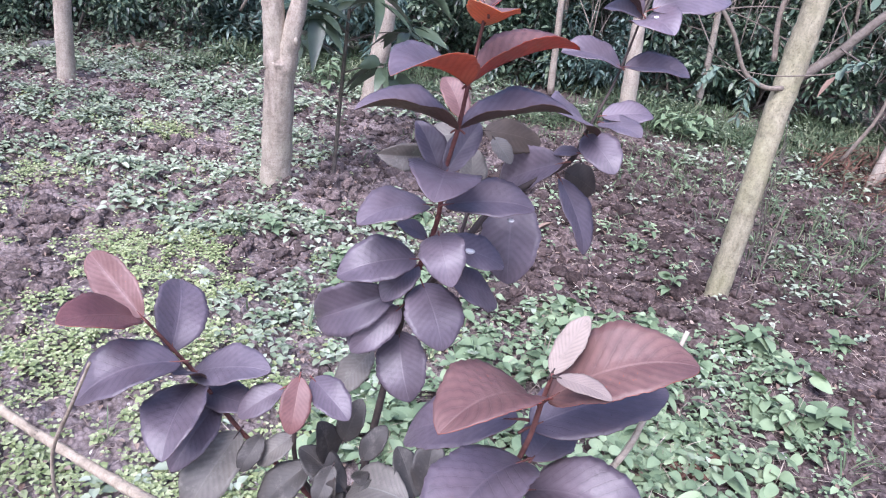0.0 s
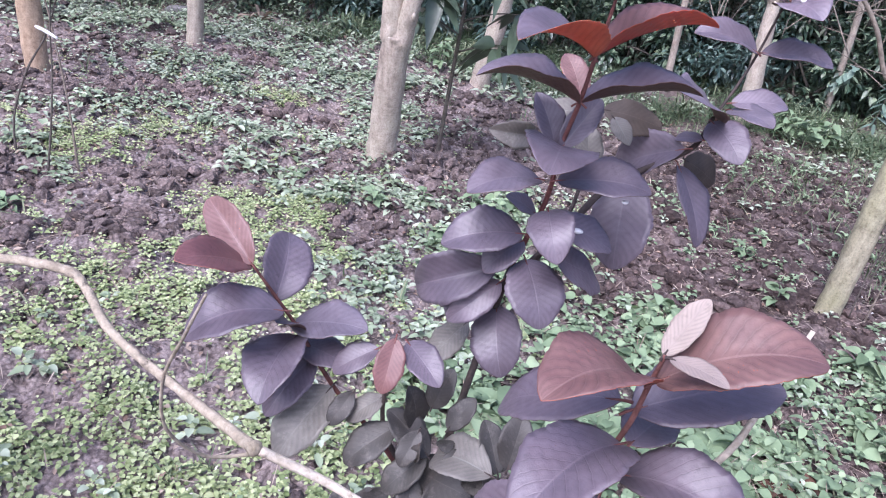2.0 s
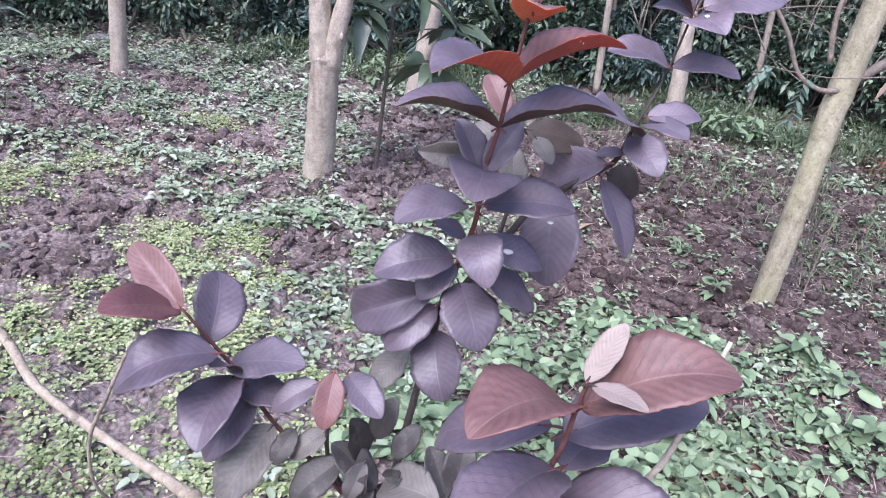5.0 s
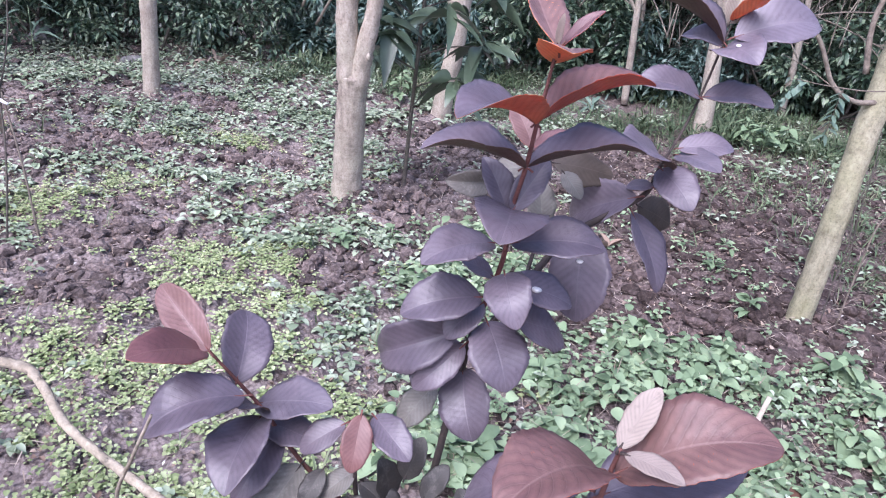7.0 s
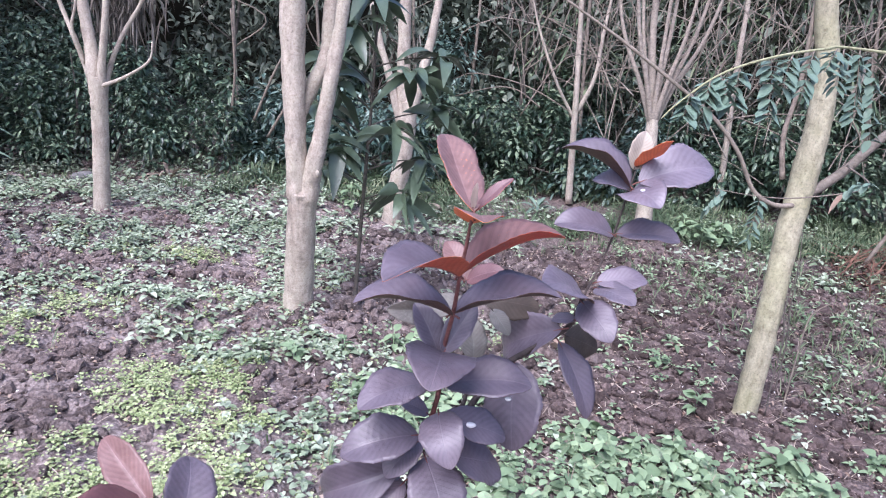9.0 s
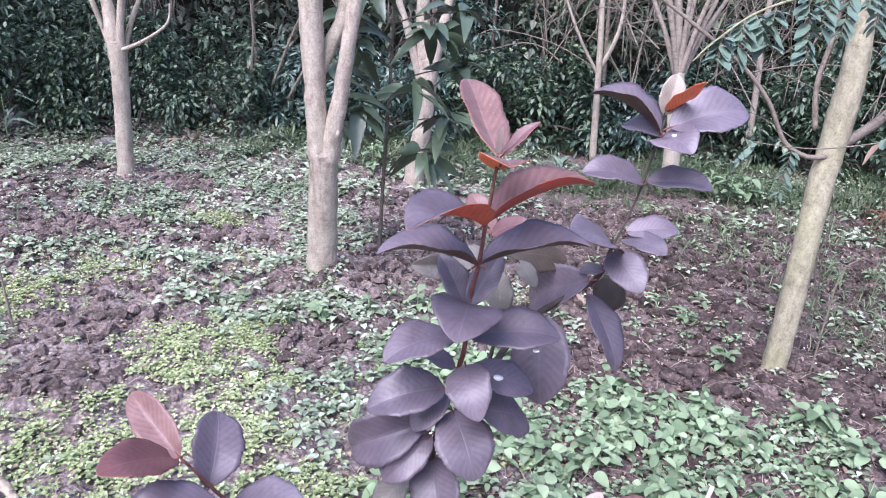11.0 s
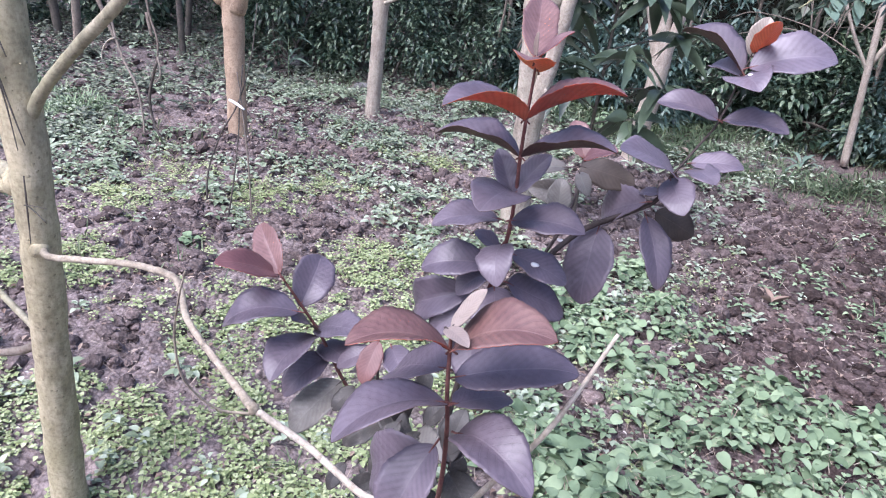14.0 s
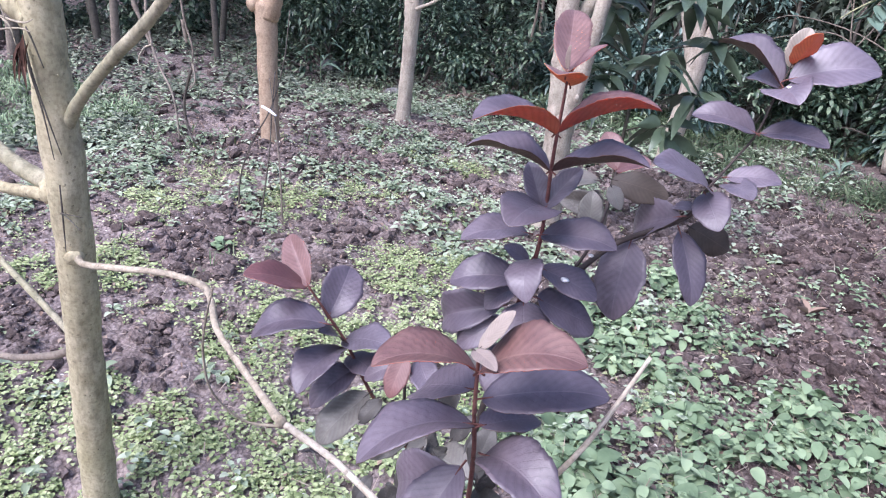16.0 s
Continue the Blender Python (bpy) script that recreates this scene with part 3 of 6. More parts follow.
knot(near_tree, (-1.085, 0.915, 0.775), (0.02, 0.024, 0.02), BARK_GREEN, 9)

# its long pale branch that sags under the shrub and turns up at the end
v, f = tube([(-1.09, 0.925, 0.775), (-1.03, 0.90, 0.780), (-0.93, 0.91, 0.80), (-0.80, 0.935, 0.822), (-0.70, 0.945, 0.826), (-0.655, 0.93, 0.815), (-0.57, 0.87, 0.80), (-0.42, 0.80, 0.80), (-0.275, 0.726, 0.818)], [0.0094, 0.0078, 0.0072, 0.0070, 0.0082, 0.0070, 0.0067, 0.0065, 0.0076], 12, 10, 0.28, 2.0)
rod = mesh_object("branch", v, f, RODWOOD, near_tree, "long bare pale branch, bent at a joint")
knot(rod, (-0.272, 0.725, 0.818), (0.0098, 0.0098, 0.011), RODWOOD, 11)
v, f = tube([(-0.272, 0.725, 0.818), (-0.187, 0.745, 0.778), (-0.12, 0.735, 0.767), (-0.055, 0.72, 0.764), (0.03, 0.71, 0.785), (0.09, 0.70, 0.815), (0.15, 0.69, 0.92), (0.204, 0.678, 1.026), (0.228, 0.70, 1.085), (0.251, 0.73, 1.155)], [0.0064, 0.0058, 0.0056, 0.0056, 0.0054, 0.005, 0.0040, 0.0034, 0.0030, 0.0022], 9, 6, 0.1, 4.0)
mesh_object("branch", v, f, PEELED, near_tree, "thin pale end of the sagging branch")
v, f = tube([(-0.258, 0.59, 1.118), (-0.285, 0.60, 1.06), (-0.325, 0.625, 0.975), (-0.338, 0.65, 0.885), (-0.315, 0.69, 0.82), (-0.272, 0.722, 0.81)], [0.0013, 0.0017, 0.0019, 0.0019, 0.0022, 0.0026], 6, 7, 0.1, 6.0)
mesh_object("tendril", v, f, RODWOOD, near_tree, "dry grey tendril looping below the branch")


# ---- the purple-leaved shrub ----
U_STEPS, V_STEPS = 60, 10


def blade(base, tip, up, ratio, arch, fold, ripple, wave, seed):
    """A leaf as two skins, 0.7 mm apart, between its base and tip: width by its length, arched along, folded across, quilted by its side veins."""
    b, t, up = np.array(base), np.array(tip), np.array(up, dtype=float)
    a = t - b
    size = np.linalg.norm(a)
    s = np.cross(up, a)
    s /= np.linalg.norm(s)
    n = np.cross(a, s) / size
    u = np.linspace(0, 1, U_STEPS)[:, None]
    v = np.linspace(-1, 1, V_STEPS + 1)[None, :]
    q = np.clip(u, 0.003, 0.9995)
    half = q ** 0.62 * (1 - q) ** 0.64 * 2.394 * ratio * size / 2
    lop = 1 + 0.06 * math.sin(seed * 2.3) * np.sign(v)
    half = half * lop * (1 + 0.030 * np.sin(u * 21 + seed + np.sign(v)) + 0.014 * np.sin(u * 67 + 2.1 * seed + 2 * np.sign(v)) + 0.010 * np.sin(u * 118 + seed))
    bend = fold * np.abs(v) * (1 - 0.12 * np.abs(v))
    lift = 4 * u * (1 - u) * arch * size + half * bend * (0.75 + 0.25 * (1 - u))
    quilt = 2.0 * ripple * size * (np.abs(np.cos(np.pi * (u - 0.275 * np.abs(v)) * 11)) - 0.64) * np.minimum(1, np.abs(v) * 3) * (1 - 0.8 * np.abs(v) ** 3) * np.sin(np.pi * u)
    edge = wave * size * np.sin(u * 9 + seed * 1.7 + np.sign(v) * 1.3) * v * v * np.sin(np.pi * u)
    droop = -0.05 * size * np.clip(u - 0.7, 0, 1) ** 2 * 10
    h = lift + quilt + edge + droop
    twist = math.sin(seed * 3.7) * 0.10 * u * v * half
    h = h + twist
    across = v * half / np.sqrt(1 + (fold * 0.8) ** 2)
    top = b + a * u[..., None] + s * across[..., None] + n * h[..., None]
    rows, cols = top.shape[:2]
    under = top - n * 0.0007
    verts = np.concatenate([top.reshape(-1, 3), under.reshape(-1, 3)])
    k = rows * cols
    g = np.arange(k).reshape(rows, cols)
    q = np.stack([g[:-1, :-1], g[:-1, 1:], g[1:, 1:], g[1:, :-1]], -1).reshape(-1, 4)
    w = q[:, ::-1] + k
    rim = list(g[:, 0]) + list(g[-1, 1:]) + list(g[-2::-1, -1]) + list(g[0, -2:0:-1])
    edges = [(rim[i], rim[(i + 1) % len(rim)], rim[(i + 1) % len(rim)] + k, rim[i] + k) for i in range(len(rim))]
    uv = np.stack([np.broadcast_to(u, (rows, cols)), np.broadcast_to((v + 1) / 2, (rows, cols))], -1).reshape(-1, 2)
    faces = q.tolist() + w.tolist() + [tuple(int(i) for i in e) for e in edges]
    slots = [0] * len(q) + [1] * (len(w) + len(edges))
    return verts.tolist(), faces, slots, np.concatenate([uv, uv]), s, n, a / size, size


KINDS = {
    "young": (YOUNG, YOUNG_UNDER, 0.008, 0.02, "soft pink young leaf with coral underside"),
    "pink": (RED, RED_UNDER, 0.005, 0.02, "dusky red leaf"),
    "turning": (PURPLE, RED_UNDER, 0.004, 0.010, "mauve leaf with brick-red underside"),
    "ribbed": (PURPLE, PURPLE_UNDER, 0.0075, 0.016, ""),
    "deep": (DEEP, RED_UNDER, 0.005, 0.016, "deep red leaf"),
    "red": (RED, RED_UNDER, 0.0105, 0.012, "maroon leaf with brick-red underside"),
    "purple": (PURPLE, PURPLE_UNDER, 0.0062, 0.026, ""),
    "lilac": (LILAC, PURPLE_UNDER, 0.0052, 0.026, "pale lilac leaf"),
    "brown": (BROWN, BROWN, 0.0045, 0.028, "dull olive-brown leaf"),
    "pale": (PALE, PALE, 0.0028, 0.010, "pale pinkish-cream bud leaf"),
    "olive": (OLIVE, OLIVE, 0.003, 0.03, "dull olive leaf"),
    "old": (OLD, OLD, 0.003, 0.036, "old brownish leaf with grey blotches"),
    "oldlight": (OLDLIGHT, OLD, 0.003, 0.03, "old grey speckled leaf"),
}
leaf_count = 0


def leaf(plant, base, tip, up, ratio, arch, fold, kind):
    global leaf_count
    leaf_count += 1
    upper, lower, ripple, wave, words = KINDS[kind]
    v, f, slots, uv, s, n, d, size = blade(base, tip, up, ratio, arch, fold, ripple, wave, leaf_count * 1.37)
    ob = mesh_object("leaf", v, f, [upper, lower], plant, words, True, slots, uv)
    b = np.array(base)
    stalk = 0.08 * size
    pv, pf = tube([b - d * stalk - n * stalk * 0.3, b - d * stalk * 0.3, b + d * size * 0.10 + n * (0.36 * arch * size - 0.0006)], [0.0015, 0.0013, 0.0009], 6, 3)
    mesh_object("petiole", pv, pf, STEM if kind in ("young", "red", "deep", "turning", "ribbed", "pink", "purple", "lilac") else STEM_DARK, ob)
    return ob


PLANT = thing("purple_guava_shrub", (-0.08, 1.0, 0.0), "guava shrub with dark plum leaves and reddish young shoots", "shrub")


def stem(points, radii, mat, label="", parent=PLANT):
    v, f = tube(points, [0.72 * q for q in radii], 9, 6, 0.06, len(points))
    return mesh_object("stem", v, f, mat, parent, label)


stem([(-0.08, 1.0, -0.05), (-0.09, 0.985, 0.25), (-0.085, 0.99, 0.50), (-0.06, 1.02, 0.78), (-0.038, 1.051, 0.974)], [0.0125, 0.011, 0.0095, 0.008, 0.0065], STEM_DARK, "dark woody main stem")
stem([(-0.038, 1.051, 0.974), (-0.012, 1.035, 1.09), (-0.010, 1.037, 1.165), (0.0, 1.006, 1.238), (0.005, 0.994, 1.298), (0.010, 0.985, 1.35), (0.013, 0.978, 1.395)], [0.006, 0.0048, 0.0043, 0.004, 0.0036, 0.003, 0.0018], STEM, "red upper stem")
stem([(-0.045, 1.045, 0.93), (0.02, 1.10, 1.02), (0.07, 1.16, 1.085), (0.135, 1.193, 1.128), (0.176, 1.205, 1.16), (0.19, 1.215, 1.205)], [0.0075, 0.0075, 0.0072, 0.0066, 0.0056, 0.0046], STEM_DARK, "dark side branch")
stem([(0.19, 1.215, 1.205), (0.212, 1.245, 1.25), (0.232, 1.285, 1.295), (0.245, 1.291, 1.368), (0.252, 1.30, 1.40)], [0.0030, 0.0028, 0.0026, 0.0024, 0.0018], STEM_DARK)
stem([(0.02, 1.10, 1.02), (0.03, 1.20, 1.08), (0.01, 1.31, 1.13), (-0.002, 1.356, 1.157)], [0.0045, 0.004, 0.0034, 0.0028], STEM_DARK)
stem([(-0.085, 0.99, 0.50), (-0.12, 0.95, 0.62), (-0.165, 0.93, 0.727), (-0.158, 0.90, 0.902)], [0.0075, 0.0065, 0.005, 0.003], STEM_DARK)
stem([(-0.11, 0.955, 0.60), (-0.18, 0.95, 0.68), (-0.25, 0.942, 0.755), (-0.31, 0.94, 0.84), (-0.338, 0.918, 0.90), (-0.366, 0.896, 0.958)], [0.007, 0.0058, 0.0048, 0.004, 0.0035, 0.0026], STEM)
stem([(-0.085, 0.985, 0.40), (-0.02, 0.90, 0.60), (0.05, 0.76, 0.82), (0.095, 0.655, 1.0), (0.106, 0.618, 1.08), (0.109, 0.605, 1.14), (0.111, 0.598, 1.172)], [0.0075, 0.0062, 0.005, 0.0038, 0.0034, 0.003, 0.002], STEM)
stem([(-0.08, 0.99, 0.55), (-0.10, 0.94, 0.68), (-0.115, 0.93, 0.742), (-0.10, 0.95, 0.83)], [0.006, 0.005, 0.0045, 0.003], STEM)
# main stem
leaf(PLANT, (0.014, 0.967, 1.390), (-0.041, 1.106, 1.462), (0.30, -0.36, 0.88), 0.35, -0.02, 0.50, "young")
leaf(PLANT, (0.013, 0.991, 1.368), (0.030, 0.898, 1.401), (-0.03, 0.33, 0.94), 0.59, 0.06, 0.22, "young")
leaf(PLANT, (0.003, 0.992, 1.296), (-0.074, 0.882, 1.325), (0.15, 0.20, 0.97), 0.66, 0.09, 0.66, "turning")
leaf(PLANT, (0.007, 0.994, 1.299), (0.131, 1.039, 1.355), (-0.38, 0.00, 0.92), 0.66, 0.07, 0.68, "red")
leaf(PLANT, (0.000, 1.001, 1.238), (-0.124, 0.964, 1.259), (0.16, 0.05, 0.98), 0.66, 0.08, 0.62, "purple")
leaf(PLANT, (0.001, 1.012, 1.236), (0.137, 1.019, 1.279), (-0.28, -0.08, 0.95), 0.64, 0.05, 0.62, "purple")
leaf(PLANT, (-0.015, 1.037, 1.160), (-0.056, 1.051, 1.228), (0.43, -0.79, 0.43), 0.52, 0.09, 0.50, "lilac")
leaf(PLANT, (-0.009, 1.029, 1.168), (0.026, 1.069, 1.233), (0.02, -0.85, 0.52), 0.50, 0.07, 0.54, "lilac")
leaf(PLANT, (-0.011, 1.041, 1.164), (-0.012, 0.911, 1.179), (0.17, 0.11, 0.98), 0.73, 0.11, 0.20, "purple")
leaf(PLANT, (-0.026, 1.019, 1.124), (-0.107, 0.948, 1.116), (0.07, -0.20, 0.98), 0.66, 0.10, 0.28, "purple")
leaf(PLANT, (-0.003, 1.019, 1.128), (0.116, 1.020, 1.144), (-0.12, -0.39, 0.91), 0.64, 0.07, 0.34, "purple")
leaf(PLANT, (-0.005, 1.001, 1.092), (0.022, 0.930, 1.056), (-0.25, -0.50, 0.83), 0.73, 0.22, 0.21, "purple")
leaf(PLANT, (-0.032, 1.019, 1.041), (-0.133, 0.974, 1.022), (0.09, -0.56, 0.82), 0.64, 0.13, 0.42, "purple")
leaf(PLANT, (-0.002, 1.036, 1.065), (0.094, 1.058, 1.034), (0.35, -0.36, 0.86), 0.56, 0.03, 0.22, "purple")
leaf(PLANT, (-0.054, 1.019, 0.983), (-0.172, 1.032, 0.909), (-0.29, -0.90, 0.31), 0.59, 0.17, 0.60, "purple")
leaf(PLANT, (0.017, 0.993, 1.034), (0.094, 1.087, 0.968), (0.70, -0.07, 0.71), 0.57, -0.01, 0.01, "purple")
leaf(PLANT, (-0.002, 1.356, 1.157), (-0.047, 1.396, 1.217), (0.27, -0.69, 0.67), 0.59, 0.06, 0.22, "young")
leaf(PLANT, (-0.002, 1.356, 1.157), (0.062, 1.339, 1.192), (-0.50, -0.47, 0.73), 0.59, 0.06, 0.22, "young")
leaf(PLANT, (-0.080, 1.579, 1.003), (-0.162, 1.495, 1.021), (0.72, -0.67, 0.15), 0.54, 0.10, 0.60, "olive")
leaf(PLANT, (0.035, 1.210, 1.183), (0.126, 1.246, 1.164), (-0.10, 0.75, -0.65), 0.55, -0.08, 0.15, "brown")
leaf(PLANT, (-0.021, 1.030, 1.070), (-0.064, 1.020, 1.092), (0.50, -0.39, 0.77), 0.59, 0.06, 0.22, "lilac")
leaf(PLANT, (-0.020, 1.030, 0.999), (0.024, 0.960, 0.939), (0.12, -0.60, 0.79), 0.82, 0.12, 0.07, "purple")
leaf(PLANT, (-0.081, 1.040, 0.936), (-0.103, 0.980, 0.901), (-0.25, -0.42, 0.87), 0.71, 0.10, 0.27, "purple")
leaf(PLANT, (-0.054, 1.050, 0.943), (-0.087, 1.020, 0.933), (0.10, -0.41, 0.90), 0.59, 0.06, 0.22, "purple")
leaf(PLANT, (-0.045, 1.040, 0.907), (-0.013, 0.970, 0.835), (-0.21, -0.75, 0.63), 0.75, 0.11, 0.20, "purple")
leaf(PLANT, (-0.087, 1.080, 0.840), (-0.129, 1.030, 0.784), (-0.11, -0.70, 0.71), 0.59, 0.06, 0.22, "olive")
leaf(PLANT, (0.032, 1.14, 1.105), (0.018, 1.17, 1.168), (0.30, -0.90, 0.20), 0.62, 0.06, 0.25, "olive")
leaf(PLANT, (0.050, 1.16, 1.188), (0.080, 1.13, 1.163), (-0.10, -0.75, 0.65), 0.55, 0.08, 0.20, "oldlight")
leaf(PLANT, (0.015, 1.20, 1.178), (-0.060, 1.19, 1.150), (0.20, -0.55, 0.80), 0.52, 0.14, 0.35, "oldlight")
# side branch
leaf(PLANT, (0.096, 1.182, 1.094), (0.106, 1.111, 0.977), (-0.24, -0.84, 0.49), 0.69, 0.05, 0.08, "purple")
leaf(PLANT, (0.164, 1.214, 1.124), (0.222, 1.156, 1.027), (0.50, -0.58, 0.64), 0.47, 0.06, 0.32, "purple")
leaf(PLANT, (0.163, 1.193, 1.156), (0.073, 1.264, 1.076), (-0.76, -0.51, 0.40), 0.59, 0.09, 0.45, "purple")
leaf(PLANT, (0.182, 1.190, 1.176), (0.145, 1.205, 1.166), (-0.39, -0.38, 0.84), 0.59, 0.06, 0.22, "purple")
leaf(PLANT, (0.189, 1.208, 1.200), (0.233, 1.140, 1.170), (-0.24, -0.52, 0.82), 0.68, 0.09, 0.13, "purple")
leaf(PLANT, (0.174, 1.239, 1.127), (0.235, 1.297, 1.083), (-0.20, 0.85, -0.45), 0.60, -0.08, 0.15, "brown")
leaf(PLANT, (0.194, 1.221, 1.204), (0.122, 1.120, 1.258), (0.57, 0.03, 0.82), 0.59, 0.06, 0.22, "lilac")
leaf(PLANT, (0.212, 1.240, 1.215), (0.263, 1.173, 1.221), (-0.33, -0.17, 0.93), 0.59, 0.06, 0.22, "lilac")
leaf(PLANT, (0.211, 1.236, 1.226), (0.292, 1.248, 1.236), (-0.03, -0.52, 0.85), 0.59, 0.06, 0.22, "lilac")
# tip of the side branch
leaf(PLANT, (0.245, 1.289, 1.376), (0.134, 1.320, 1.425), (0.40, -0.22, 0.88), 0.64, 0.09, 0.78, "purple")
leaf(PLANT, (0.253, 1.312, 1.405), (0.283, 1.225, 1.468), (-0.30, 0.80, 0.52), 0.33, -0.06, 0.5, "young")
leaf(PLANT, (0.256, 1.278, 1.386), (0.375, 1.313, 1.418), (-0.01, -0.66, 0.75), 0.67, 0.09, 0.42, "lilac")
leaf(PLANT, (0.247, 1.291, 1.369), (0.190, 1.325, 1.376), (0.20, -0.45, 0.86), 0.85, 0.06, 0.45, "lilac")
leaf(PLANT, (0.246, 1.295, 1.364), (0.284, 1.222, 1.364), (-0.30, -0.38, 0.88), 0.95, 0.14, 0.35, "lilac")
leaf(PLANT, (0.230, 1.282, 1.295), (0.133, 1.249, 1.314), (0.31, -0.40, 0.86), 0.62, 0.09, 0.44, "purple")
leaf(PLANT, (0.237, 1.288, 1.295), (0.340, 1.286, 1.299), (-0.05, -0.38, 0.93), 0.58, 0.06, 0.42, "purple")
leaf(PLANT, (0.250, 1.310, 1.400), (0.262, 1.322, 1.462), (0.20, -0.92, 0.30), 0.66, 0.04, 0.4, "pale")
# shoot beside the pale branch
leaf(PLANT, (-0.366, 0.894, 0.960), (-0.464, 0.950, 1.012), (0.01, -0.67, 0.74), 0.44, 0.01, 0.54, "young")
leaf(PLANT, (-0.373, 0.898, 0.956), (-0.414, 0.794, 1.008), (0.43, 0.26, 0.86), 0.53, 0.05, 0.27, "deep")
leaf(PLANT, (-0.345, 0.925, 0.889), (-0.369, 1.018, 0.953), (0.56, -0.37, 0.74), 0.68, 0.13, 0.37, "purple")
leaf(PLANT, (-0.311, 0.880, 0.910), (-0.414, 0.802, 0.885), (-0.01, -0.29, 0.96), 0.69, 0.18, 0.37, "purple")
leaf(PLANT, (-0.324, 0.948, 0.834), (-0.315, 0.873, 0.899), (0.28, 0.65, 0.70), 0.59, 0.06, 0.22, "purple")
leaf(PLANT, (-0.325, 0.951, 0.841), (-0.207, 0.924, 0.888), (-0.41, -0.28, 0.87), 0.55, 0.06, 0.22, "lilac")
leaf(PLANT, (-0.308, 0.929, 0.840), (-0.305, 0.798, 0.820), (-0.20, -0.15, 0.97), 0.63, 0.12, 0.34, "purple")
leaf(PLANT, (-0.286, 0.938, 0.802), (-0.315, 0.846, 0.754), (0.20, -0.50, 0.84), 0.58, 0.15, 0.53, "purple")
leaf(PLANT, (-0.250, 0.931, 0.764), (-0.293, 0.839, 0.690), (0.05, -0.64, 0.77), 0.59, 0.06, 0.22, "olive")
leaf(PLANT, (-0.158, 0.900, 0.902), (-0.156, 0.852, 0.844), (0.20, -0.76, 0.62), 0.55, 0.06, 0.22, "deep")
leaf(PLANT, (-0.313, 0.950, 0.811), (-0.224, 0.920, 0.819), (-0.16, -0.24, 0.96), 0.59, 0.06, 0.22, "purple")
leaf(PLANT, (-0.145, 0.920, 0.887), (-0.084, 0.870, 0.869), (0.25, -0.70, 0.67), 0.60, 0.06, 0.30, "purple")
leaf(PLANT, (-0.187, 0.930, 0.856), (-0.242, 0.900, 0.818), (-0.20, -0.60, 0.77), 0.59, 0.06, 0.22, "purple")
# nearest shoot
leaf(PLANT, (0.113, 0.603, 1.143), (0.218, 0.601, 1.201), (-0.47, -0.26, 0.85), 0.62, 0.14, 0.36, "red")
leaf(PLANT, (0.104, 0.617, 1.132), (0.030, 0.530, 1.159), (0.10, 0.17, 0.97), 0.66, 0.13, 0.38, "red")
leaf(PLANT, (0.110, 0.599, 1.171), (0.132, 0.622, 1.215), (-0.45, -0.68, 0.58), 0.43, 0.00, 0.04, "pale")
leaf(PLANT, (0.112, 0.584, 1.179), (0.149, 0.558, 1.186), (-0.30, -0.17, 0.94), 0.41, 0.06, 0.22, "pale")
leaf(PLANT, (0.108, 0.629, 1.093), (0.229, 0.677, 1.127), (-0.27, -0.30, 0.91), 0.59, 0.05, 0.18, "ribbed")
leaf(PLANT, (0.096, 0.627, 1.101), (-0.003, 0.672, 1.029), (-0.63, -0.15, 0.76), 0.55, 0.06, 0.22, "ribbed")
leaf(PLANT, (0.108, 0.616, 1.066), (0.033, 0.507, 1.055), (-0.14, -0.00, 0.99), 0.62, 0.15, 0.37, "ribbed")
leaf(PLANT, (0.117, 0.636, 1.015), (0.228, 0.589, 1.021), (-0.14, -0.22, 0.96), 0.63, 0.21, 0.61, "ribbed")
leaf(PLANT, (0.114, 0.620, 1.065), (0.153, 0.700, 1.047), (0.18, 0.14, 0.97), 0.54, 0.03, 0.16, "ribbed")
leaf(PLANT, (0.103, 0.610, 1.010), (0.085, 0.548, 0.925), (-0.10, -0.90, 0.35), 0.62, 0.10, 0.35, "purple")
leaf(PLANT, (0.098, 0.610, 0.992), (0.000, 0.640, 0.905), (-0.30, -0.80, 0.45), 0.58, 0.10, 0.30, "ribbed")
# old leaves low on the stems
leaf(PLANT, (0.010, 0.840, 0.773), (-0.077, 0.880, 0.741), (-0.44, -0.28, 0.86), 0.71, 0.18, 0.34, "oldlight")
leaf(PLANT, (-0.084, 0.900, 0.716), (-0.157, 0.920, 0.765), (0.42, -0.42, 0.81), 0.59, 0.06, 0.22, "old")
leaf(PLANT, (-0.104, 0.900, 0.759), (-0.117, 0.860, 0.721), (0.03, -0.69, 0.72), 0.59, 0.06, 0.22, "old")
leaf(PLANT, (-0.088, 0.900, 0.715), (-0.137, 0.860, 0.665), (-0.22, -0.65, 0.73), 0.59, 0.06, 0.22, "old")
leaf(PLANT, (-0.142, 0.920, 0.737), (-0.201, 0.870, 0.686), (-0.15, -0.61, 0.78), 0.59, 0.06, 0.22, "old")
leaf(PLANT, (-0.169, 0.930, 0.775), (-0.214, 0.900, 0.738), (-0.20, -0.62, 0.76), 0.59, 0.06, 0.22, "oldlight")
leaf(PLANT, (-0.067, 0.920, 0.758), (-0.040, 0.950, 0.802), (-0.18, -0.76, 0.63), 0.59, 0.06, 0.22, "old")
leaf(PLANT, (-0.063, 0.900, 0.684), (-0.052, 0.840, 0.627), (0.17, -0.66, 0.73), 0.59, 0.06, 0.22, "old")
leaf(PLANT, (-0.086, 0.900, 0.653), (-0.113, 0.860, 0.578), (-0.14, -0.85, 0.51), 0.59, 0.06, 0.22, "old")
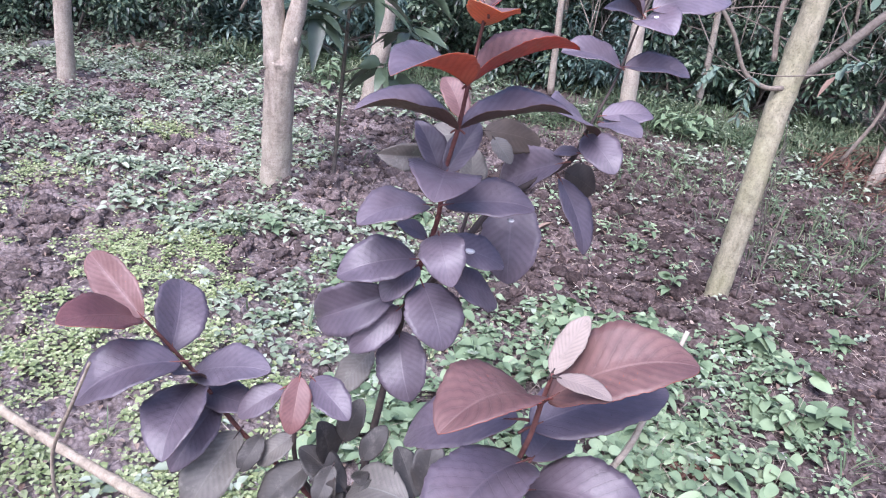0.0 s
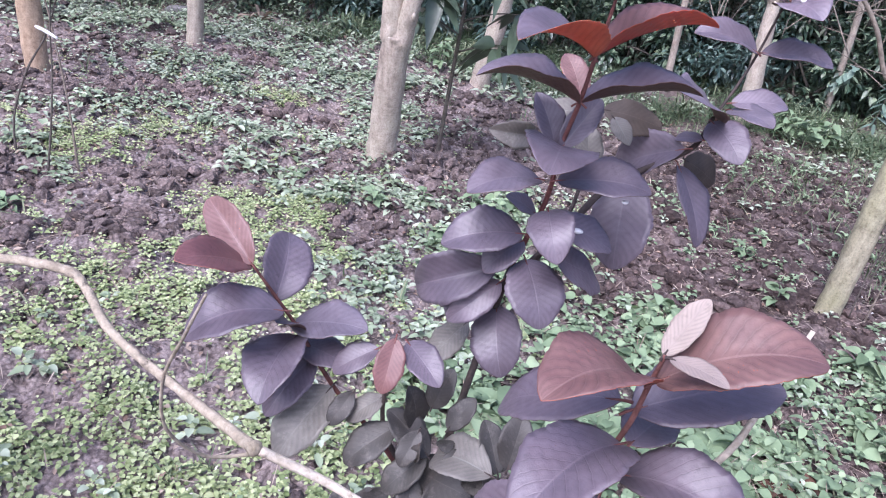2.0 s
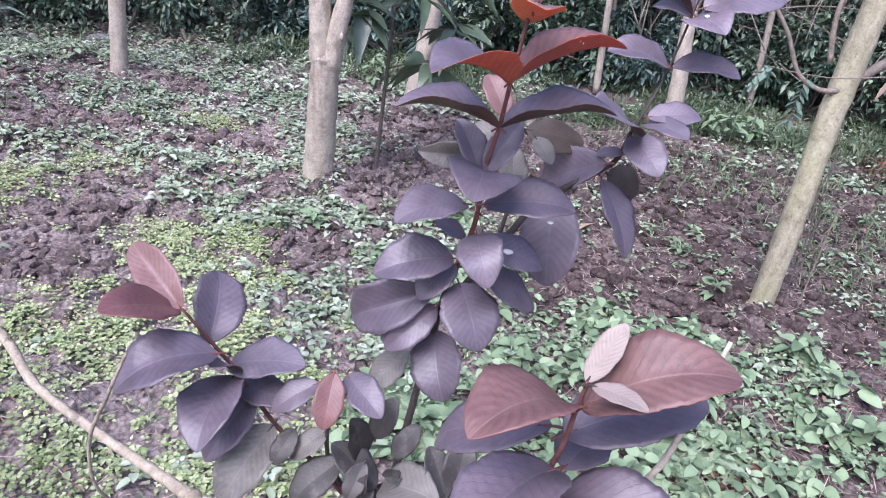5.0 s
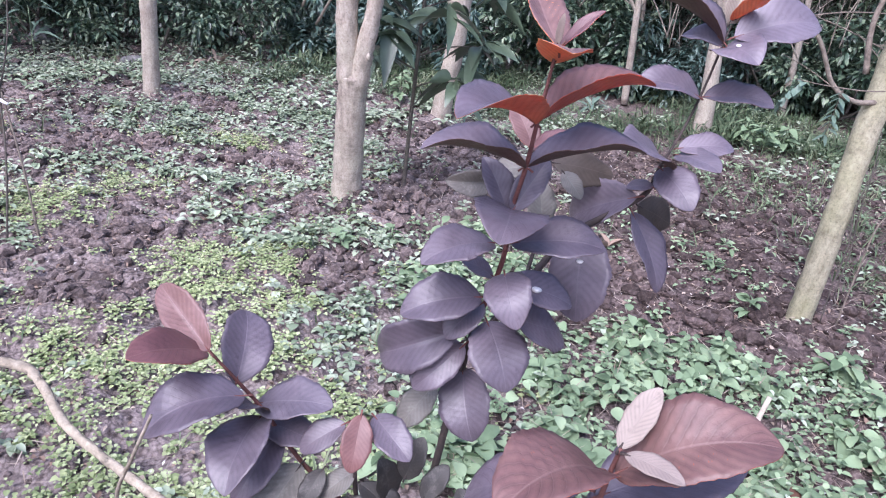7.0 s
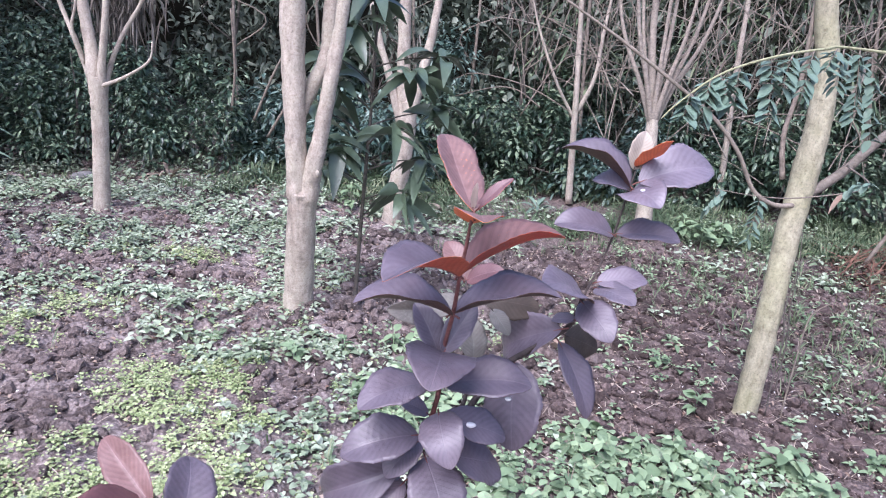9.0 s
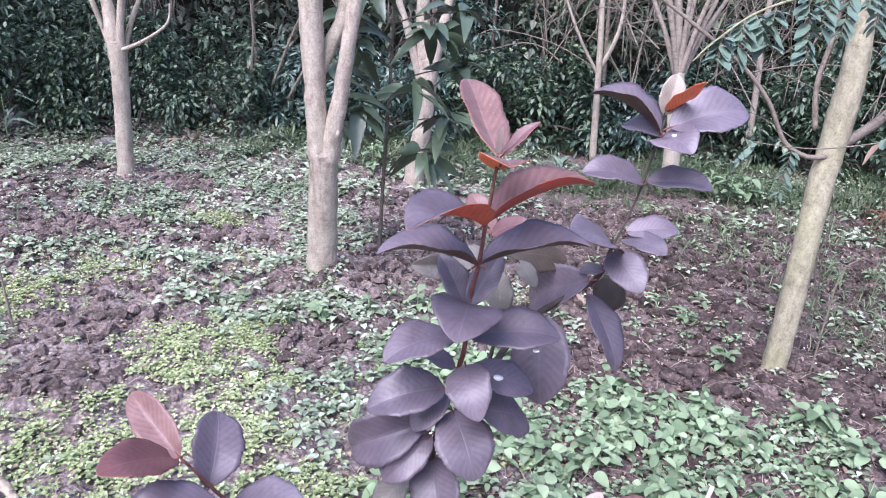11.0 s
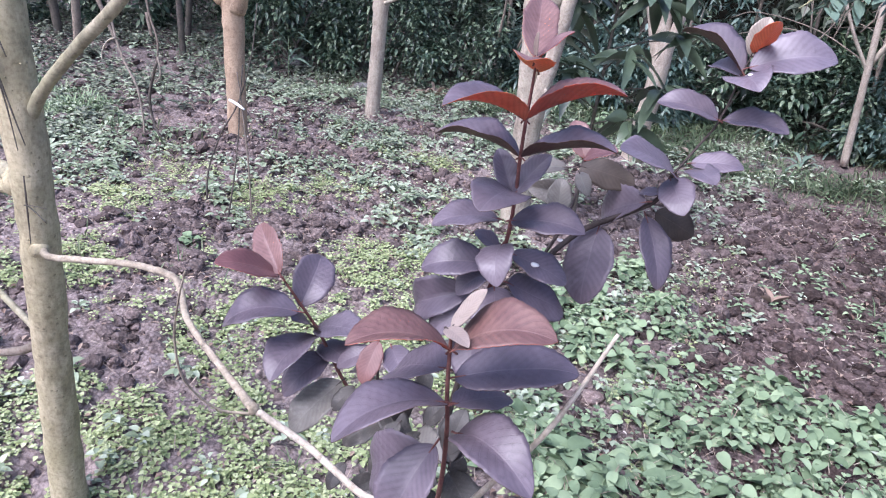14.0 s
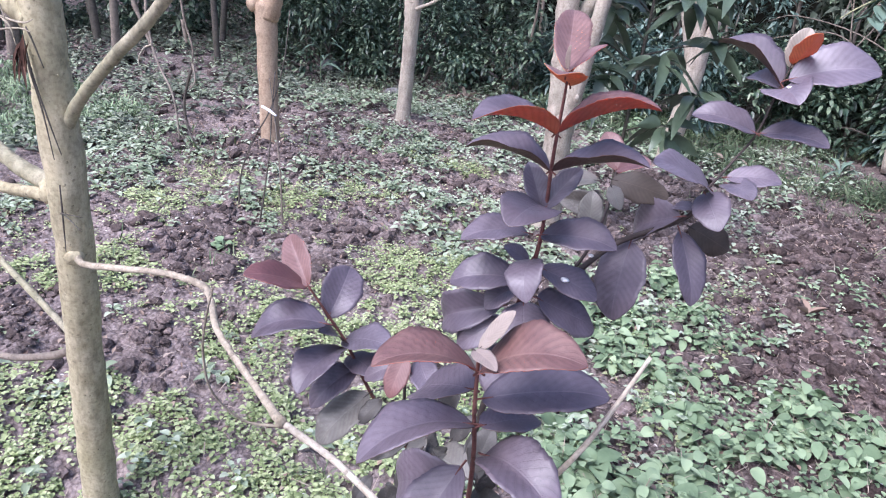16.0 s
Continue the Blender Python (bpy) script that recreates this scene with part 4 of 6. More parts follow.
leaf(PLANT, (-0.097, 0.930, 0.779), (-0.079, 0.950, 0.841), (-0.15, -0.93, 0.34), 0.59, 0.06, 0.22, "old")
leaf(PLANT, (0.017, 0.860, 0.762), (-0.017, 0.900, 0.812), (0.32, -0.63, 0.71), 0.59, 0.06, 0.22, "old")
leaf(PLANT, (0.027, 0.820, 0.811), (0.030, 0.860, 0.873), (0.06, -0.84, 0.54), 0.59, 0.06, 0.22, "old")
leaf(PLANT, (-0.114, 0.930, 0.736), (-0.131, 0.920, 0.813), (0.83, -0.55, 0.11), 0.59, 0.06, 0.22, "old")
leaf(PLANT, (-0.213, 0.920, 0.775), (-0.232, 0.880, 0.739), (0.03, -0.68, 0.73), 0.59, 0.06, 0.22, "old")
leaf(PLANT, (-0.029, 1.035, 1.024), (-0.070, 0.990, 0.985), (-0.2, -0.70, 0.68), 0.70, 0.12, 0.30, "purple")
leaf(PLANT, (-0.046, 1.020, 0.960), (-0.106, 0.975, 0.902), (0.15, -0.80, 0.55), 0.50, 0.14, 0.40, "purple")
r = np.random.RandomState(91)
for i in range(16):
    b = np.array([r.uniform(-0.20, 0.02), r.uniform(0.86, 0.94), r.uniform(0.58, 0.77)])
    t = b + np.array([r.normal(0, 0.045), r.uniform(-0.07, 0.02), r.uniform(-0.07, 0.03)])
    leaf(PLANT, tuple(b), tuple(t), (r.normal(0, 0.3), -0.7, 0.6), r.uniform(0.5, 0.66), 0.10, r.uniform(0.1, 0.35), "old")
leaf(PLANT, (0.016, 0.975, 1.388), (0.056, 0.985, 1.432), (-0.55, -0.60, 0.58), 0.30, 0.03, 0.45, "young")
leaf(PLANT, (0.013, 0.973, 1.390), (0.015, 0.962, 1.425), (-0.2, -0.90, 0.38), 0.24, 0.02, 0.30, "pale")


# ---- weeds and litter on the soil ----
rng = np.random.RandomState(7)

# soil clods
def broken(r, n, unit, cuts=8):
    """n rough lumps of earth on one sphere's points: each is chopped by random planes and roughened."""
    flat = r.normal(0, 1, (n, cuts, 3))
    flat /= np.linalg.norm(flat, axis=2)[:, :, None]
    off = r.uniform(0.42, 0.9, (n, cuts))
    dots = np.einsum("vc,nkc->nvk", unit, flat)
    reach = np.where(dots > 0.02, off[:, None, :] / np.maximum(dots, 0.02), 9.0).min(2)
    reach = np.minimum(reach, 1.0) * r.uniform(0.86, 1.12, (n, len(unit)))
    return unit[None] * reach[:, :, None]


def ball(fine):
    bm = bmesh.new()
    bmesh.ops.create_icosphere(bm, subdivisions=fine, radius=1.0)
    points = np.array([v.co[:] for v in bm.verts])
    tris = np.array([[v.index for v in f.verts] for f in bm.faces])
    bm.free()
    return points, tris


def clods(name, n, lo, hi, sizes, keep, seed, label, fine=2, power=2.5):
    r = np.random.RandomState(seed)
    x, y = scatter(r, n, lo, hi)
    ok = keep(x, y) > r.rand(n)
    x, y = x[ok], y[ok]
    n = len(x)
    unit, tris = ball(fine)
    q = sizes[0] + (sizes[1] - sizes[0]) * r.rand(n) ** power
    shape = broken(r, n, unit) * (q[:, None] * r.uniform(0.75, 1.3, (n, 3)) * np.array([1, 1, 0.72]))[:, None, :]
    a = r.uniform(0, 6.28, n)
    c, d = np.cos(a)[:, None], np.sin(a)[:, None]
    px = shape[..., 0] * c - shape[..., 1] * d + x[:, None]
    py = shape[..., 0] * d + shape[..., 1] * c + y[:, None]
    pz = shape[..., 2] + (height(x, y) + q * 0.2)[:, None]
    faces = (tris[None] + (np.arange(n) * len(unit))[:, None, None]).reshape(-1, 3)
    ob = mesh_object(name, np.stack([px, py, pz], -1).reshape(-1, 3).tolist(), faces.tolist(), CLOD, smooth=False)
    return tagged(ob, label, "clods", kind="stuff")


# bare earth, carpets of weeds, and herbs: soft round patches of (x, y, radius x, radius y)
BARE = [(-1.86, 2.75, 0.17, 0.13), (-1.78, 2.90, 0.14, 0.12), (-1.92, 3.13, 0.13, 0.12), (-1.70, 4.08, 0.42, 0.16), (-1.83, 3.76, 0.22, 0.11), (-2.45, 3.90, 0.32, 0.17), (-1.07, 3.45, 0.14, 0.12), (-0.79, 2.92, 0.18, 0.22),
        (-1.63, 2.40, 0.24, 0.17), (-2.62, 3.62, 0.22, 0.12), (-0.68, 4.80, 0.45, 0.45), (-0.60, 3.65, 0.30, 0.32), (-2.33, 2.42, 0.24, 0.26), (-2.98, 3.40, 0.34, 0.24), (-1.67, 1.49, 0.24, 0.20), (-2.20, 1.30, 0.34, 0.26),
        (-2.10, 2.12, 0.22, 0.14), (-2.44, 4.86, 0.40, 0.22), (-0.45, 4.20, 0.45, 0.35), (-0.10, 2.22, 0.14, 0.14), (-3.6, 4.3, 0.6, 0.25), (-4.6, 4.2, 0.6, 0.5)]
DUSTY = [(-1.67, 1.52, 0.36, 0.28), (-1.35, 1.62, 0.3, 0.15)]
YELLOW = [(-1.45, 2.76, 0.24, 0.20), (-1.05, 2.82, 0.30, 0.22), (-1.10, 2.55, 0.36, 0.20), (-2.00, 3.27, 0.20, 0.12), (-1.93, 4.35, 0.24, 0.14), (-1.35, 2.13, 0.38, 0.24), (-0.98, 2.22, 0.32, 0.25), (-2.25, 3.03, 0.26, 0.13),
          (-2.72, 2.49, 0.28, 0.26), (-2.22, 2.88, 0.24, 0.13), (-2.07, 3.40, 0.22, 0.12), (-0.85, 1.25, 0.40, 0.32), (-1.36, 1.72, 0.28, 0.16), (-1.25, 1.95, 0.34, 0.20), (-1.55, 1.02, 0.48, 0.32), (-1.14, 1.12, 0.42, 0.32),
          (-0.55, 1.30, 0.42, 0.34), (-0.52, 1.78, 0.34, 0.28), (-2.9, 2.9, 0.3, 0.2), (-2.45, 1.75, 0.35, 0.25)]
HERBS = [(-1.78, 3.64, 0.28, 0.17), (-0.97, 3.14, 0.32, 0.22), (-1.30, 3.36, 0.42, 0.26), (-2.30, 4.25, 0.50, 0.20), (-2.12, 4.64, 0.55, 0.25), (-1.92, 5.04, 0.65, 0.30), (-0.62, 2.50, 0.32, 0.26), (-0.80, 3.24, 0.20, 0.18),
         (-1.05, 4.49, 0.42, 0.30), (-0.50, 2.25, 0.30, 0.22), (-3.53, 5.07, 0.60, 0.40), (-2.77, 5.50, 0.70, 0.40), (-3.28, 2.67, 0.42, 0.30), (-3.63, 3.04, 0.50, 0.36), (-4.75, 2.82, 0.70, 0.50), (-1.42, 1.60, 0.2, 0.14), (-0.35, 1.95, 0.3, 0.25)]
GREENS = [(0.15, 2.44, 0.22, 0.26), (0.04, 3.19, 0.22, 0.17), (-0.25, 2.96, 0.21, 0.20), (-0.16, 2.69, 0.21, 0.15), (0.60, 2.60, 0.36, 0.18), (0.34, 2.20, 0.42, 0.22), (0.02, 1.85, 0.34, 0.22), (0.27, 2.53, 0.24, 0.16),
          (0.52, 2.72, 0.26, 0.13), (0.95, 2.66, 0.32, 0.16), (1.12, 2.58, 0.36, 0.20), (0.85, 2.20, 0.52, 0.36), (0.45, 1.75, 0.40, 0.30), (-0.21, 3.50, 0.16, 0.14)]


def dense(x, y, blobs, rag, seed):
    """Full inside the blobs, with a ragged edge."""
    return np.clip((patch(x, y, blobs) - 0.30 - rag * (lattice(x, y, 7.0, seed) - 0.5)) * 4.0, 0, 1)


def bare(x, y):
    return np.clip(0.28 + 0.5 * np.clip((lattice(x, y, 1.7, 21) - 0.42) * 3, 0, 1) + np.where(x > 0.0, 0.3, 0.0), 0, 1) * (1 - 0.8 * dense(x, y, YELLOW, 0.3, 22))


clods("soil_clods", 5000, (-4.0, 0.9), (2.8, 6.0), (0.010, 0.046), bare, 31, "loose crumbly clods of purplish-brown soil", 2)
clods("soil_crumbs", 22000, (-3.6, 0.9), (2.8, 5.6), (0.005, 0.017), bare, 32, "fine crumbs of purplish-brown soil", 1, 1.5)
clods("soil_clods", 1500, (-7.5, 3.0), (-3.0, 6.4), (0.02, 0.07), lambda x, y: 0.6 + 0 * x, 37, "rough dark clods at the orchard edge", 2)
clods("soil_clods", 7000, (-3.4, 1.0), (0.4, 5.2), (0.012, 0.050), lambda x, y: 1.5 * patch(x, y, BARE) * (1 - 0.8 * patch(x, y, DUSTY)), 38, "rough purplish clods turned up by the hoe", 2, 2.0)
clods("soil_clods", 3700, (-0.1, 2.7), (2.6, 5.4), (0.012, 0.054), lambda x, y: 0.8 + 0 * x, 34, "lumpy clods of dark hoed soil", 2)

# the larger clods, one by one
r = np.random.RandomState(35)
unit, tris = ball(3)
molds = []
for form in broken(r, 10, unit, 11) * 0.03 * np.array([1.1, 0.85, 0.68]):
    me = bpy.data.meshes.new("clod")
    me.from_pydata(form.tolist(), [], tris.tolist())
    me.materials.append(CLOD)
    molds.append(me)
x, y = scatter(r, 3200, (-2.9, 1.2), (2.0, 4.4))
ok = (1.3 * patch(x, y, BARE) * (1 - 0.8 * patch(x, y, DUSTY)) + np.where((x > 0.1) & (y > 2.75), 0.35, 0.04) > r.rand(len(x))) & (dense(x, y, GREENS, 0.3, 23) < 0.4)
for k, (px, py) in enumerate(list(zip(x[ok], y[ok]))[:290]):
    lump = new("clod", molds[k % 10])
    q = 0.020 + 0.036 * r.rand() ** 1.6
    lump.parent = ground
    lump.matrix_basis = pose(px, py, float(height(px, py)) + q * 0.3, r.uniform(-25, 25), r.uniform(-25, 25), r.uniform(0, 360)) @ Matrix.Diagonal((q / 0.03, q / 0.03, q / 0.03, 1))


def gaps(x, y, freq, seed, cut):
    return np.clip((lattice(x, y, freq, seed) - cut) * 6, 0, 1)


def sprigs(rng, x, y, tall, whorls, size, slim, spread=0.22, lift=0.12):
    """Small upright plants: pairs of leaves crosswise up a short leaning stem, smaller towards the tip."""
    n = len(x)
    k = np.repeat(np.arange(n), whorls * 2)
    w = np.tile(np.repeat(np.arange(whorls), 2), n)
    side = np.tile([0.0, 1.0], n * whorls)
    m = len(k)
    big = size * rng.uniform(0.6, 1.35, n)
    rise = tall * rng.uniform(0.6, 1.4, n)[k] * (0.22 + 0.78 * (w + 0.6) / whorls)
    lean = rng.normal(0, 0.4, (n, 2))[k] * rise[:, None]
    az = rng.uniform(0, 6.28, n)[k] + w * (np.pi / 2) + side * np.pi + rng.normal(0, 0.28, m)
    length = big[k] * (1 - 0.5 * w / whorls) * rng.uniform(0.8, 1.2, m)
    px = x[k] + lean[:, 0] + np.cos(az) * length * spread
    py = y[k] + lean[:, 1] + np.sin(az) * length * spread
    at = np.stack([px, py, height(x, y)[k] + rise], 1)
    return at, az, rng.normal(lift, 0.22, m) + 0.25 * w / whorls, length, length * slim * rng.uniform(0.85, 1.15, m)


# small round-leaved creeping weed
x, y = scatter(rng, 25000, (-3.4, 0.7), (0.2, 4.6))
ok = np.maximum(dense(x, y, YELLOW, 0.5, 41), np.where(y < 2.0, 0.16, 0.10)) * (0.35 + 0.65 * gaps(x, y, 5.0, 42, 0.30)) * (1 - 0.95 * dense(x, y, BARE, 0.3, 40)) > rng.rand(len(x))
p, hd, tl, ln, wd = sprigs(rng, x[ok], y[ok], 0.030, 3, 0.0185, 0.85, 0.35, 0.15)
leaf_mass("chickweed", p, hd, tl, ln, wd, CHICK, "carpet of yellow-green chickweed creeping over soil", "weeds", blunt=1.0)


# mixed low herbs nearly everywhere
def cover(x, y):
    left = np.clip((0.25 - x) / 0.6, 0, 1) * 0.46 + 0.05
    w = np.maximum(0.9 * dense(x, y, HERBS, 0.6, 43), left * gaps(x, y, 2.1, 44, 0.36))
    w = w * (1 - 0.92 * dense(x, y, BARE, 0.4, 40)) * (1 - 0.75 * dense(x, y, YELLOW, 0.5, 41)) * np.where((x > 0.3) & (y > 3.9), 0.5, 1.0) * (1 - patch(x, y, [(1.24, 2.96, 0.14, 0.14)]))
    return w * (0.30 + 0.70 * gaps(x, y, 4.3, 45, 0.32))


x, y = scatter(rng, 18000, (-4.8, 0.7), (2.6, 5.6))
ok = cover(x, y) > rng.rand(len(x))
p, hd, tl, ln, wd = sprigs(rng, x[ok], y[ok], 0.055, 3, 0.042, 0.62)
leaf_mass("low_herbs", p, hd, tl, ln, wd, HERB, "low grey-green herbs spreading over hoed soil", "weeds", blunt=1.0, rows=3)
x, y = scatter(rng, 9000, (-8.5, 2.4), (4.2, 8.0))
w = 0.6 * gaps(x, y, 1.3, 46, 0.3) * np.where(y > 5.0, np.where((x < -3.4) | (x > 0.2), 0.5, 1.0), np.where(x < -3.2, 0.5, 0.0))
ok = w > rng.rand(len(x))
p, hd, tl, ln, wd = sprigs(rng, x[ok], y[ok], 0.09, 3, 0.065, 0.55)
leaf_mass("far_herbs", p, hd, tl, ln, wd, HERB, "green herbs at the far edge of the orchard", "weeds")
x, y = scatter(rng, 480, (0.2, 3.4), (2.9, 5.8))
ok = (gaps(x, y, 2.4, 52, 0.42) + patch(x, y, [(1.4, 5.0, 0.5, 0.3), (1.95, 3.9, 0.5, 0.5), (0.75, 3.6, 0.3, 0.2)])) * 0.7 > rng.rand(len(x))
p, hd, tl, ln, wd = sprigs(rng, x[ok], y[ok], 0.05, 3, 0.045, 0.5)
leaf_mass("sparse_herbs", p, hd, tl, ln, wd, BROAD, "scattered pale green herbs on bare hoed soil", "weeds")

x, y = scatter(rng, 2600, (-9.0, 2.4), (-3.8, 7.2))
ok = gaps(x, y, 1.6, 53, 0.25) * np.where(y < 3.2 + 0.25 * (-x - 3.6), 0.45, 0.6) > rng.rand(len(x))
p, hd, tl, ln, wd = sprigs(rng, x[ok], y[ok], 0.10, 3, 0.075, 0.6)
leaf_mass("shade_herbs", p, hd, tl, ln, wd, SHADY, "dull green herbs in the shade beyond the orchard", "weeds", blunt=1.0)

# broad-leaved weeds
x, y = scatter(rng, 1250, (-0.6, 1.2), (1.7, 3.7))
ok = dense(x, y, GREENS, 0.5, 47) * (0.12 + 0.88 * gaps(x, y, 4.6, 48, 0.42)) * (1 - dense(x, y, BARE, 0.3, 40)) > rng.rand(len(x))
p, hd, tl, ln, wd = sprigs(rng, x[ok], y[ok], 0.085, 4, 0.066, 0.68, 0.30, 0.0)
leaf_mass("broadleaf_weeds", p, hd, tl, ln, wd, BROAD, "thick patch of bright green broad-leaved weeds", "weeds", 0.34, 0.16, None, rng.normal(0, 0.4, len(p)), 1.0, 6)
k = rng.randint(0, len(p), 1700)
leaf_mass("dry_stalks", p[k] - np.array([0, 0, 0.03]), rng.uniform(0, 6.28, len(k)), rng.normal(0.25, 0.4, len(k)), rng.uniform(0.03, 0.11, len(k)), rng.uniform(0.0018, 0.0035, len(k)), STRAW, "thin straw-coloured stalks among the weeds", "litter", droop=0.1, cup=0.2)
x, y = scatter(rng, 2600, (-0.6, 1.2), (1.7, 3.7))
ok = np.maximum(0.8 * dense(x, y, GREENS, 0.8, 49), 0.06) > rng.rand(len(x))
p, hd, tl, ln, wd = sprigs(rng, x[ok], y[ok], 0.05, 3, 0.030, 0.7, 0.3)
leaf_mass("small_weeds", p, hd, tl, ln, wd, BROAD, "small seedlings among the broad-leaved weeds", "weeds", blunt=1.0, rows=3)

# grass blades
x, y = scatter(rng, 9000, (-5.5, 1.0), (3.6, 7.6))
w = np.clip((y - 4.6) / 2.0, 0, 0.9) + np.where((x > 0.9), 0.20, 0.04) + 0.6 * patch(x, y, [(-4.2, 3.4, 0.9, 0.7), (1.9, 4.0, 0.7, 1.0)])
ok = w * gaps(x, y, 1.6, 45, 0.35) > rng.rand(len(x))
p, hd, tl = low_plants(rng, x[ok], y[ok], 5, 0.03, 0.02)
leaf_mass("grass", p, hd, rng.uniform(0.5, 1.4, len(p)), rng.uniform(0.06, 0.19, len(p)), rng.uniform(0.004, 0.008, len(p)), GRASS, "thin tufts of grass in the orchard soil", "grass", droop=0.35)

x, y = scatter(rng, 3200, (-2.4, 5.8), (4.2, 7.6))
ok = gaps(x, y, 1.5, 48, 0.30) > rng.rand(len(x))
p, hd, tl = low_plants(rng, x[ok], y[ok], 5, 0.06, 0.05)
leaf_mass("edge_grass", p, hd, rng.uniform(0.4, 1.3, len(p)), rng.uniform(0.12, 0.34, len(p)), rng.uniform(0.007, 0.016, len(p)), EDGE, "tall grassy herbs at the hedge foot", "grass", droop=0.55)

x, y = scatter(rng, 900, (-6.34, 2.48), (-4.24, 3.68))
p, hd, tl = low_plants(rng, x, y, 6, 0.05, 0.03)
leaf_mass("grass_strip", p, hd, rng.uniform(0.5, 1.3, len(p)), rng.uniform(0.07, 0.17, len(p)), rng.uniform(0.006, 0.012, len(p)), BROAD, "bright green strip of grass beyond the near tree", "grass", droop=0.4)

# straw, dead leaves and twigs
x, y = scatter(rng, 9500, (-4.0, 0.9), (3.0, 6.6))
x[6500:], y[6500:] = x[6500:] * 0.35 + 1.2, y[6500:] * 0.6 + 1.4
p = np.stack([x, y, height(x, y) + 0.008 + 0.012 * rng.rand(len(x))], 1)
leaf_mass("straw_litter", p, rng.uniform(0, 6.28, len(x)), rng.normal(0, 0.15, len(x)), rng.uniform(0.03, 0.12, len(x)), rng.uniform(0.002, 0.0045, len(x)), STRAW, "dry straw and grass bits lying on soil", "litter", droop=0.0, cup=0.1)
x, y = scatter(rng, 6500, (-4.0, 0.9), (3.0, 6.6))
p = np.stack([x, y, height(x, y) + 0.008 + 0.015 * rng.rand(len(x))], 1)
leaf_mass("dead_leaves", p, rng.uniform(0, 6.28, len(x)), rng.normal(0.05, 0.3, len(x)), rng.uniform(0.012, 0.035, len(x)), rng.uniform(0.008, 0.018, len(x)), DEADLEAF, "small curled dead leaves on soil", "litter", droop=-0.1, cup=0.5)


# ---- hedge and thicket behind the orchard ----
def shrub(at, size, n, leaf_len, mat, label, seed, slim=0.42, name="shrub", stems=7, group="hedge shrubs"):
    """A bush: bare stems and a ragged crown of leaves set in clumps."""
    r = np.random.RandomState(seed)
    s = thing(name, at, label, "shrub", group)
    many = max(12, n // 75)
    clump = r.normal(0, 1, (many, 3))
    clump /= np.linalg.norm(clump, axis=1)[:, None]
    clump *= r.uniform(0.30, 1.0, (many, 1)) ** 0.5
    clump[:, 2] = np.abs(clump[:, 2])
    centre = clump * np.array(size) + np.array([0, 0, 0.08])
    k = r.randint(0, many, n)
    out = r.normal(0, 1, (n, 3)) + np.array([0, -0.25, 0.35])
    out /= np.linalg.norm(out, axis=1)[:, None]
    girth = r.uniform(0.10, 0.22, many)[k] * (0.55 + 0.45 * size[2])
    pos = centre[k] + out * (girth * r.uniform(0.45, 1.1, n))[:, None]
    pos[:, 2] = np.maximum(pos[:, 2], 0.03)
    heading = np.arctan2(out[:, 1], out[:, 0]) + r.normal(0, 0.5, n)
    leaf_mass("crown", pos + np.array(at), heading, 0.6 * np.arcsin(out[:, 2]) - 0.25 + r.normal(0, 0.35, n), leaf_len * r.uniform(0.55, 1.45, n), leaf_len * slim * r.uniform(0.7, 1.3, n), mat, "", "", 0.25, 0.18, s, r.normal(0, 0.3, n), 1.0)
    for i in range(stems):
        end = centre[r.randint(len(centre))] + np.array(at)
        b = np.array(at) + np.array([r.normal(0, 0.12), r.normal(0, 0.1), -0.05])
        mid = (b + end) / 2 + r.normal(0, 0.08, 3)
        v, f = tube([b, mid, end], [0.016, 0.012, 0.005], 6, 4, 0.1, seed + i)
        mesh_object("stem", v, f, BARK_DARK, s)
    return s


dark_words = "dense dark green hedge shrub with small leaves"
blue_words = "bluish-green leafy shrub at the hedge foot"
